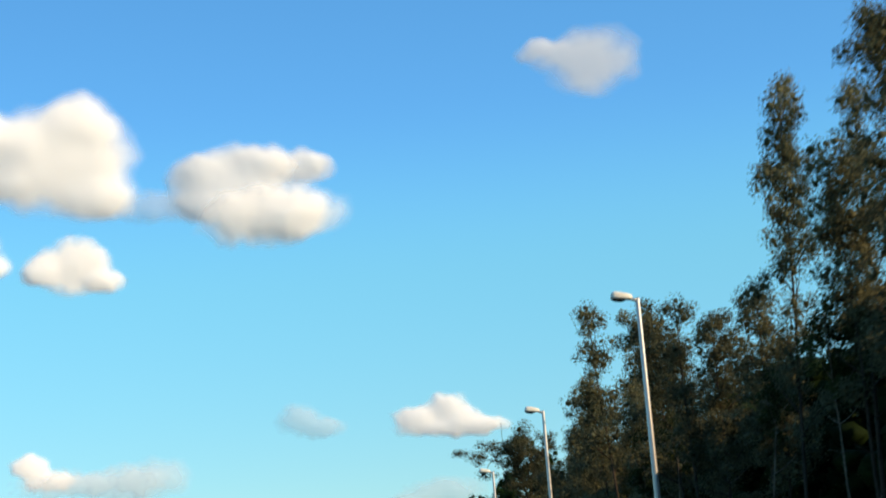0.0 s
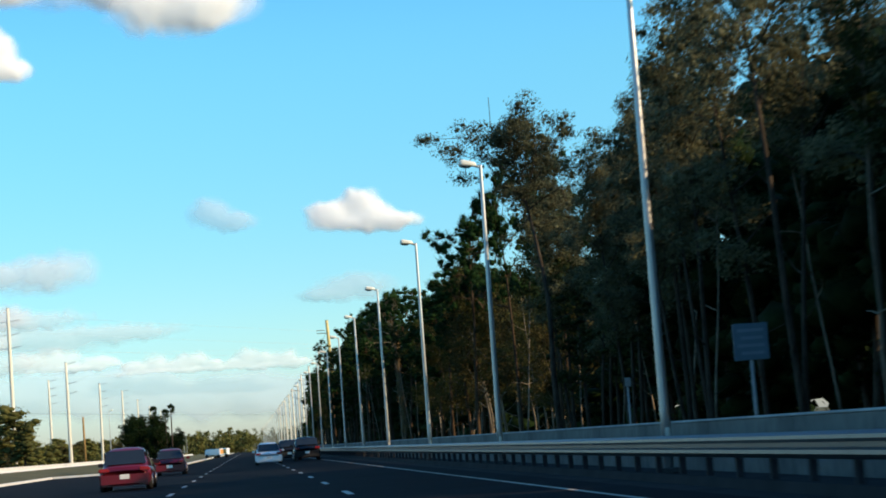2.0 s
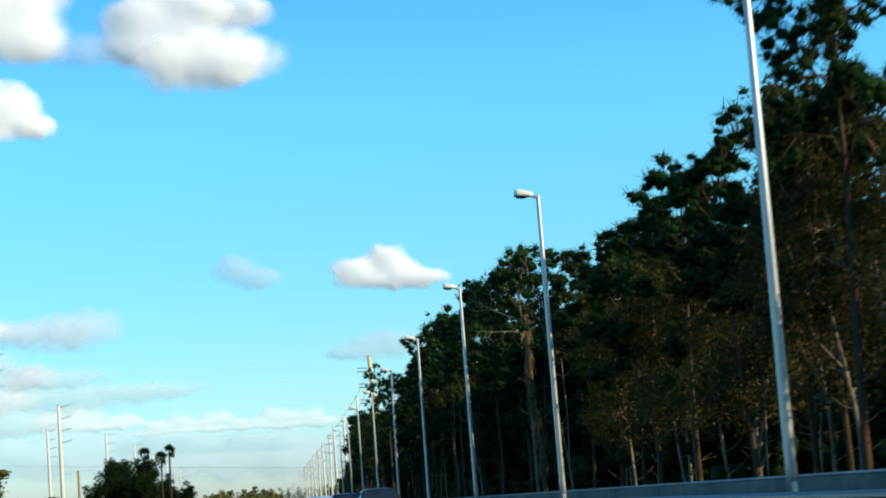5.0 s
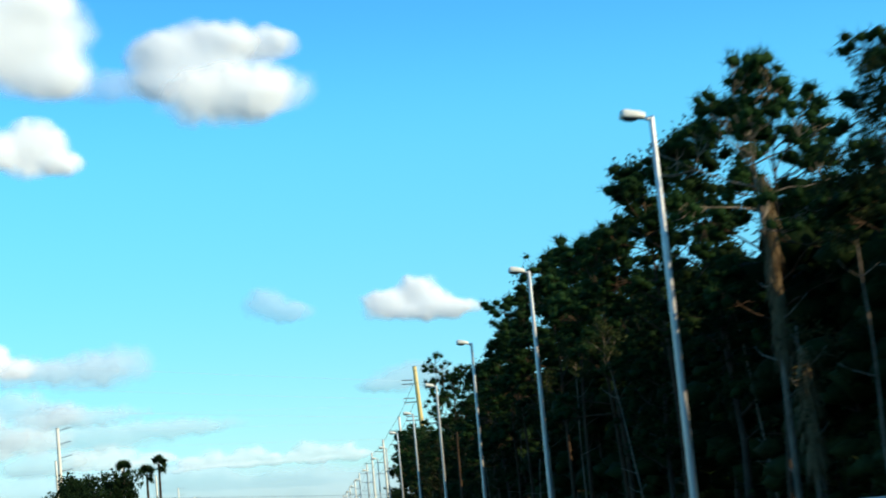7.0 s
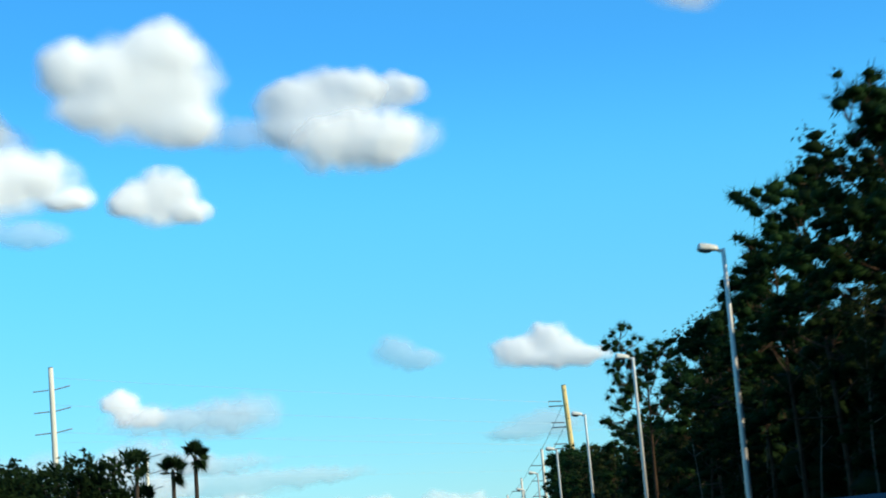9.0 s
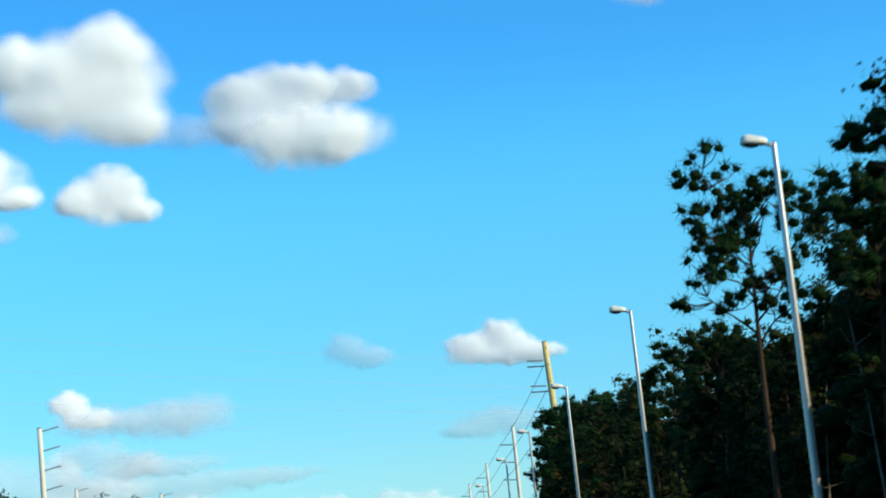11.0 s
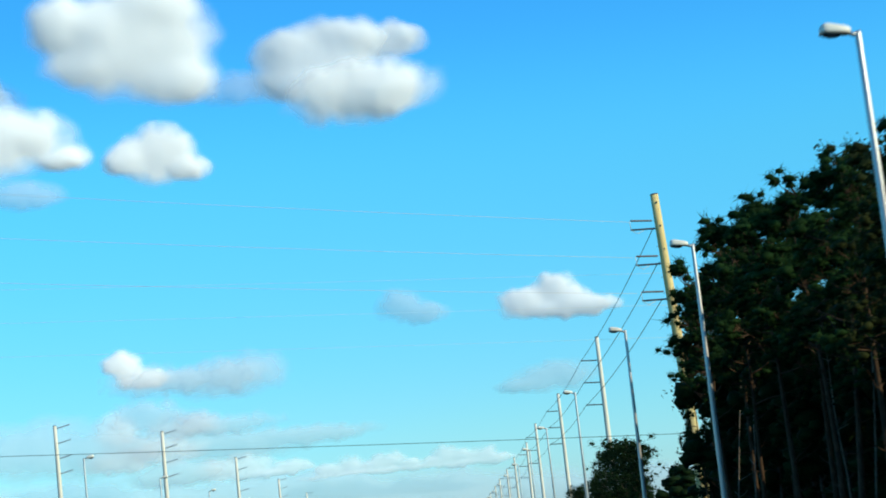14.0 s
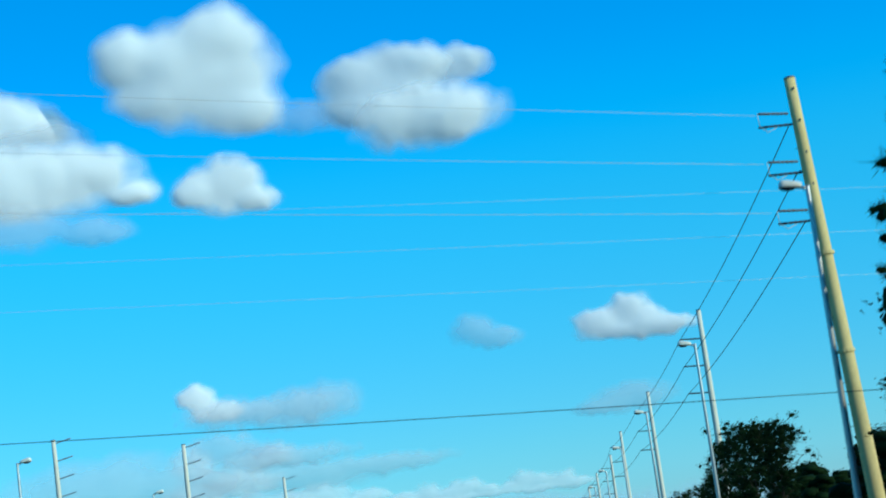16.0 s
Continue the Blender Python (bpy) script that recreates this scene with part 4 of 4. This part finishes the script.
edge([oaks[2], oaks[0], pines[1], oaks[2], pines[2]], ((281, 8.2, 1), (285.5, 8.7, 1), (290, 9.3, 1), (294.5, 9.9, 1.1), (299.5, 9.9, 1.1), (305, 9.4, 1.1), (311, 9.7, 1.1), (317, 9.5, 1.1), (322, 9.7, 1.1)))
edge([pines[0], pines[1], pines[2]], ((327, 10.3, 1.2), (332, 11.0, 1.25), (337, 11.2, 1.2), (342.5, 11.8, 1.2), (348, 11.6, 1.1)))
plant(tall_pines[1], 11.8, 353.5, 12.2, 12.0, 120, 0.9)
plant(tall_pines[0], 11.5, 358.6, 12.0, 12.0, 260, 1.1)
plant(tall_pines[0], 12.1, 365.4, 11.6, 12.0, 20, 1.05)
plant(tall_pines[1], 11.9, 368.6, 8.6, 12.0, 310, 0.65)
plant(pines[2], 14.4, 360.0, 10.0, 15.0, 250, 1.0)
edge([pines[1], pines[0]], ((331.4, 10.0, 1.3), (343.2, 10.8, 1.3), (351.8, 11.2, 1.2)), 1.6)
for i, (x, y, h) in enumerate(((13.8, 366.5, 6.6), (15.4, 370.5, 6.9), (14.6, 373.0, 6.4), (13.0, 374.0, 5.9), (14.2, 379.5, 6.2), (15.4, 385.0, 6.2), (16.5, 391.0, 6.4), (17.6, 397.0, 6.6), (18.6, 403.0, 6.9))):
    plant(oaks[i % 2], x, y, h, 12.0, 70 * i, 1.2)
edge([oaks[0], oaks[1]], ((412.0, 7.2, 1.2), (416.4, 7.6, 1.2), (424.3, 8.2, 1.1), (430.6, 8.2, 1.1), (437.0, 8.0, 1.0), (445.0, 6.6, 1.1), (454.0, 6.0, 1.2), (464.0, 6.2, 1.3), (475.0, 6.0, 1.3)), 1.7)
# an old pine with dead limbs, its trunk hung with dry brown vines
old_pine = tree("old_pine_tree", "pine", 12.0, 0.68, 2.6, "old pine with dead limbs, trunk hung with dry vines", 11, (M_PALEBARK, M_NEEDLE), (0.38, 0.62), ("tuft", 40, 0.03), 0.012, 0.1, 9, False, True, (4, (0.2, 0.34)))
plant(old_pine, 11.2, 188.2, 11.6, 12.0, 30, 0.95, "old pine with dead limbs, trunk hung with dry vines")


def vines(parent, z0, z1, reach, count, seed):
    r = np.random.default_rng(seed)
    a, z = r.random(count) * 6.283, r.uniform(z0, z1, count)
    rad = 0.12 + reach * r.random(count) ** 2
    out = np.stack([np.cos(a), np.sin(a), np.zeros(count)], 1)
    top = out * rad[:, None] * 0.7
    top[:, 2] = z
    tip = out * rad[:, None] * 1.1 + r.normal(size=(count, 3)) * 0.06
    tip[:, 2] = z - r.uniform(0.3, 0.9, count)
    side = np.stack([-np.sin(a), np.cos(a), np.zeros(count)], 1) * 0.03
    v = np.stack([top + side, top - side, tip], 1).reshape(-1, 3)
    raw_part("hanging_vines", v.tolist(), np.arange(count * 3).reshape(-1, 3).tolist(), M_VINE, parent, "dry brown hanging vines")


vines(old_pine, 4.6, 9.0, 0.17, 700, 3)
snag = tree("dead_snag", "gum", 6.5, 0.6, 1.0, "slim dead trunk wrapped in dry vines", 3, (M_PALEBARK, M_DRY), (0.3, 0.5), ("card", 30, 0.12, 0.5), 0.02, 0.1, 4)
plant(snag, 11.2, 186.5, 5.2, 6.5, 0, 1.0, "slim dead trunk wrapped in dry vines")
vines(snag, 2.2, 5.6, 0.4, 500, 4)
# second line just behind, a little lower
y = 12.0
while y < 377:
    thin = 120 < y < 175 or 248 < y < 368
    plant(pick.choice(inner[1:3] if y < 185 and thin else (inner[0], inner[3])), 14.3 + pick.uniform(-0.9, 1.2) + (3.0 if 115 < y < 180 else 0), y, pick.uniform(7.4, 9.8) * (0.8 if 115 < y < 180 else 1.0), 12.0, pick.uniform(0, 360), 1.15)
    y += pick.uniform(3.6, 5.2) * (1.3 if thin else 1.0)
# young sunlit trees where the wood is thin
y = 122.5
while y < 178:
    h = 5.2 + 0.14 * (y - 122.5) if y < 141 else 8.2 - 0.012 * (y - 141)
    plant(pick.choice(understory), 12.6 + pick.uniform(-0.4, 0.5), y, h * pick.uniform(0.93, 1.04), 9.0, pick.uniform(0, 360), 1.05)
    y += pick.uniform(2.5, 3.5)
# slim pale trunks between them
y = 40.0
while y < 372:
    plant(pick.choice(bare), pick.uniform(10.6, 13.2), y, pick.uniform(7.5, 10.0), 12.0, pick.uniform(0, 360), 1.0)
    y += pick.uniform(4.5, 8.5) if y < 177 else pick.uniform(8, 14)
# deep wood; its hidden far row is added to block the low sun
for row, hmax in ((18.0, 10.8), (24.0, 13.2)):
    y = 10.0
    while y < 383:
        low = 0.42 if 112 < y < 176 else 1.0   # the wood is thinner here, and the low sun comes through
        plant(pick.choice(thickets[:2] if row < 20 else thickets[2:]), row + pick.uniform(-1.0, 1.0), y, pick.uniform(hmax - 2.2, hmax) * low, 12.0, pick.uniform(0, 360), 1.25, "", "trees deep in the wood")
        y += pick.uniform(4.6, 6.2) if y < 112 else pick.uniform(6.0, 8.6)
y = 390.0
while y < 890:
    plant(pick.choice(thickets[:2]), 23 + pick.uniform(-2, 4), y, pick.uniform(5.5, 7.5), 12.0, pick.uniform(0, 360), 1.5, "dark tree beyond the power line", "trees beyond the power line")
    y += pick.uniform(9, 14)
# undergrowth behind the barrier, added unseen to fill the wood with dark
y = 10.0
while y < 330:
    plant(pick.choice(shrubs), 14.6 + pick.uniform(-1.0, 2.4), y, pick.uniform(2.2, 3.8), 4.0, pick.uniform(0, 360), 1.3, "", "undergrowth behind the barrier")
    y += pick.uniform(4.4, 6.2) if y < 210 else pick.uniform(7.0, 10.0)

for proto in pines + tall_pines + gums + oaks + bare + inner + shrubs + thickets + understory:
    if proto not in STORE:
        for child in list(proto.children):
            bpy.data.objects.remove(child)
        bpy.data.objects.remove(proto)

# median: leafy shrub tree, palms, and sunlit trees across the road
def palm(at, height, seed, upright):
    """A slim trunk under a round head of small fans; older fans hang at one side."""
    ob = empty("palm_tree", at, "slim dark fan palm rising above the median shrubs", "palm tree", "palms in the median")
    r = np.random.default_rng(seed)
    bend = r.normal(size=2) * 0.12
    top_z = height - 0.5
    pts = [(bend[0] * (i / 8) ** 2, bend[1] * (i / 8) ** 2, top_z * i / 8) for i in range(9)]
    tube_part("trunk", pts, [0.085 - 0.03 * i / 8 for i in range(9)], M_BARK, ob)
    top = Vector(pts[-1])
    for k in range(22):
        a = k * 2.4 + r.normal() * 0.2
        lift = radians(r.uniform(35, 85) if r.random() < upright else r.uniform(-10, 60))
        if k % 6 == 0:   # hanging old fans
            a, lift = r.normal() * 0.5, radians(-55)
        d = Vector((math.cos(a) * math.cos(lift), math.sin(a) * math.cos(lift), math.sin(lift)))
        side = d.cross(Vector((0.3, -0.2, 1.0)) + Vector(r.normal(size=3) * 0.4)).normalized()
        stalk, ln = r.uniform(0.12, 0.24), r.uniform(0.3, 0.44)
        hub = top + d * stalk
        verts = [top + side * 0.012, top - side * 0.012, hub]
        faces = [(0, 1, 2)]
        for j in range(13):
            g = radians(-100 + 200 * j / 12)
            u = d * math.cos(g) + side * math.sin(g)
            w = d * -math.sin(g) + side * math.cos(g)
            tip = hub + u * ln * (1 - 0.25 * abs(j - 6) / 6) - Vector((0, 0, 0.04))
            o = len(verts)
            verts += [hub, hub + u * ln * 0.5 + w * 0.026, tip, hub + u * ln * 0.5 - w * 0.026]
            faces.append((o, o + 1, o + 2, o + 3))
        raw_part("frond", verts, faces, M_DARKLEAF, ob)
    return ob


palm((-6.84, 238.0, -0.05), 6.05, 1, 0.6)
palm((-7.33, 237.0, -0.05), 5.6, 2, 0.5)
palm((-8.7, 238.5, -0.05), 5.95, 3, 1.0)
palm((-8.35, 238.9, -0.05), 5.05, 4, 0.4)
MED = "leafy dark shrub tree in the grassy median"
for x, y, h, w in ((-9.1, 211.5, 3.3, 0.95), (-8.4, 212.5, 3.7, 0.95), (-7.6, 211.0, 3.7, 0.95), (-6.9, 213.0, 3.3, 1.0), (-6.7, 210.0, 2.6, 1.2),
                   (-10.2, 226.0, 5.0, 0.85), (-9.4, 227.0, 5.2, 0.85), (-8.8, 225.0, 5.1, 0.85), (-8.0, 226.5, 4.8, 0.85), (-7.2, 225.5, 3.9, 0.9), (-9.0, 240.0, 3.7, 0.9), (-7.2, 240.5, 3.3, 1.0)):
    plant(median_shrubs[0], x, y, h, 4.0, pick.uniform(0, 360), w, MED, "median shrub trees")
for x, y, h in ((-7.6, 291.4, 3.6), (-8.4, 289.5, 4.1), (-9.4, 291.5, 4.5), (-10.4, 289.6, 4.9), (-11.6, 291.4, 5.2), (-12.8, 289.8, 5.5)):
    plant(median_shrubs[1], x, y, h, 4.0, pick.uniform(0, 360), 0.85, "loose leafy shrub tree in the median", "median shrub trees")
for i in range(44):
    y = 335 + i * 12.5 + pick.uniform(-3, 3)
    x = -31 - 0.06 * max(y - 380, 0) ** 0.9 - pick.uniform(0, 9)
    plant(pick.choice(across), x, y, pick.uniform(0.8, 1.15) * (5.2 + 0.004 * (y - 335)), 12.0, pick.uniform(0, 360), 1.7, "sunlit green-brown tree across the road", "trees across the road")

for x, y, h in ((-27.4, 300.0, 8.8), (-31.0, 304.0, 8.3), (-30.8, 334.5, 5.6)):
    plant(across[1 if x < -31 else 0], x, y, h, 12.0, pick.uniform(0, 360), 1.5, "broad sunlit green-brown tree across the road", "trees across the road")


# far tree line on the horizon
def far_woods(name, x0, x1, y, h, count, seed):
    r = np.random.default_rng(seed)
    xs = r.uniform(x0, x1, count)
    hs = h * r.uniform(0.55, 1.15, count)
    centres, radii = [], []
    for x, hh in zip(xs, hs):
        for k in range(6):
            centres.append((x + r.normal() * 2.2, y + r.normal() * 14, hh * (0.15 + 0.16 * k) + r.normal() * 0.4))
            radii.append((2.4 - 0.22 * k) * h / 9)
    v, f = leaf_cards(centres, radii, 24, 1.3, 0.8)
    ob = raw_part(name, v.tolist(), f.tolist(), M_SUNLEAF)
    return tagged(ob, "distant low line of trees on the horizon", "trees", "", "stuff")


far_woods("far_woods", -230, 4, 1110, 11.0, 260, 5)
far_woods("far_woods", -420, 120, 1980, 18.5, 330, 6)


# ---- cars on the road ahead ----
def car(name, at, paint, label, length, width, height, suv=False):
    ob = empty(name, at, label, "car", "cars on the road ahead")
    hood = 0.55 * height if not suv else 0.6 * height
    # body: stations along the length (y), each a rounded section
    def shell(stations, z0, taper=0.0, power=0.5):
        verts, faces = [], []
        n = 16
        for y, w, top in stations:
            for k in range(n):
                a = 2 * math.pi * k / n
                cx, cz = math.cos(a), math.sin(a)
                sx = math.copysign(abs(cx) ** power, cx)
                sz = math.copysign(abs(cz) ** power, cz)
                up = (sz + 1) / 2
                verts.append((sx * w / 2 * (1 - taper * up), y, z0 + (top - z0) * up))
        for i in range(len(stations) - 1):
            for k in range(n):
                a, b = i * n + k, i * n + (k + 1) % n
                faces.append((a, b, b + n, a + n))
        faces += [tuple(range(n)), tuple(range((len(stations) - 1) * n, len(stations) * n))[::-1]]
        return verts, faces
    L = length
    v, f = shell([(-L / 2, width * 0.8, hood * 0.86), (-L / 2 + 0.1, width * 0.93, hood * 1.02), (-L / 2 + 0.35, width * 0.98, hood * 1.07), (-L * 0.2, width, hood * 1.08), (L * 0.2, width, hood * 1.03),
                  (L * 0.4, width * 0.96, hood * 0.92), (L * 0.47, width * 0.88, hood * 0.8), (L / 2, width * 0.72, hood * 0.66)], 0.2, 0.06)
    body = raw_part("body", v, f, paint, ob, "", True)
    rear = -L * 0.46 if suv else -L * 0.36
    slope = 0.3 if suv else 0.75
    lean_in = 0.17 if suv else 0.27
    v, f = shell([(rear, width * 0.9, hood * 1.0), (rear + slope * 0.55, width * 0.92, hood + (height - hood) * 0.72), (rear + slope, width * 0.92, height * 0.98), (-L * 0.02, width * 0.93, height),
                  (L * 0.08, width * 0.93, height * 0.97), (L * 0.18, width * 0.92, hood + (height - hood) * 0.55), (L * 0.29, width * 0.9, hood * 0.98)], hood * 0.85, lean_in, 0.42)
    cabin = raw_part("cabin", v, f, paint, ob, "", True)
    bm = bmesh.new()
    z0, z1 = hood * 1.12, hood + (height - hood) * 0.84
    y0, y1 = rear - 0.02 + slope * 0.12, rear - 0.02 + slope * 0.68
    q = [(-0.385, y0, z0), (0.385, y0, z0), (0.34, y1, z1), (-0.34, y1, z1)]
    a = [bm.verts.new((x * width, y - 0.03, z)) for x, y, z in q]
    b = [bm.verts.new((x * width, y + 0.03, z)) for x, y, z in q]
    for i in range(4):
        bm.faces.new((a[i], a[(i + 1) % 4], b[(i + 1) % 4], b[i]))
    bm.faces.new(a[::-1])
    bm.faces.new(b)
    part("rear_window", bm, M_GLASS, cabin)
    for s in (-1, 1):
        bm = bmesh.new()
        box(bm, s * width * (0.40 if suv else 0.385), -L * 0.06, (hood + height) * 0.51, 0.05, L * 0.36, (height - hood) * 0.5, 0.01)
        part("side_window", bm, M_GLASS, cabin)
        bm = bmesh.new()
        box(bm, s * width * 0.37, -L / 2 + 0.03, hood * 0.88, width * 0.2, 0.12, 0.15, 0.04)
        part("tail_lamp", bm, M_TAIL, body)
        bm = bmesh.new()
        box(bm, s * width * 0.53, L * 0.14, hood * 1.12, 0.2, 0.1, 0.14, 0.03)
        part("door_mirror", bm, paint, body)
        for yw in (-L * 0.3, L * 0.31):
            wheel = tube_part("wheel", [(s * (width / 2 - 0.25), yw, 0.33), (s * (width / 2 - 0.04), yw, 0.33)], [0.33, 0.33], M_RUBBER, ob, "black tyre", 18)
            tube_part("rim", [(s * (width / 2 - 0.07), yw, 0.33), (s * (width / 2 - 0.025), yw, 0.33)], [0.2, 0.18], M_RIM, wheel, "", 12)
    bm = bmesh.new()
    box(bm, 0, -L / 2 - 0.045, hood * 0.6, 0.32, 0.02, 0.16, 0.005)
    part("number_plate", bm, M_PLATE, body, "pale plain plate")
    bm = bmesh.new()
    box(bm, 0, -L / 2 + 0.06, hood * 0.5, width * 0.93, 0.2, hood * 0.56, 0.07)
    part("rear_bumper", bm, M_RUBBER if suv else paint, body)
    return ob


car("red_sedan", (-4.0, 116.0, 0), M_RED, "dark red sedan on the highway, rear view", 4.6, 1.82, 1.45)
car("red_hatchback", (-4.1, 158.0, 0), M_RED, "red compact car ahead in the next lane", 4.2, 1.75, 1.45)
car("black_suv", (4.3, 189.0, 0), M_BLACKCAR, "black sport utility vehicle on the highway, in shade", 4.8, 1.95, 1.66, True)
car("dark_suv", (3.3, 200.0, 0), M_BLACKCAR, "dark sport utility vehicle ahead in the shade", 4.7, 1.9, 1.6, True)
car("white_sedan", (1.5, 179.0, 0), M_WHITECAR, "white sedan far ahead on the highway", 4.6, 1.82, 1.45)
truck = empty("box_truck", (-5.0, 421.0, 0), "white and orange box truck far ahead", "truck")
bm = bmesh.new()
box(bm, 0, 0, 1.15, 2.2, 4.0, 1.1, 0.05)
part("cargo_box", bm, M_WHITECAR, truck)
bm = bmesh.new()
box(bm, -0.3, -2.02, 1.15, 1.3, 0.03, 0.8, 0.01)
part("rear_panel", bm, M_ORANGE, truck)
bm = bmesh.new()
box(bm, 0, 2.8, 1.05, 2.0, 1.5, 1.3, 0.2)
part("cab", bm, M_WHITECAR, truck)
for s in (-1, 1):
    for yw in (-1.2, 2.8):
        tube_part("wheel", [(s * 0.7, yw, 0.42), (s * 1.02, yw, 0.42)], [0.42, 0.42], M_RUBBER, truck, "", 16)
truck.rotation_euler = (0, 0, radians(32))
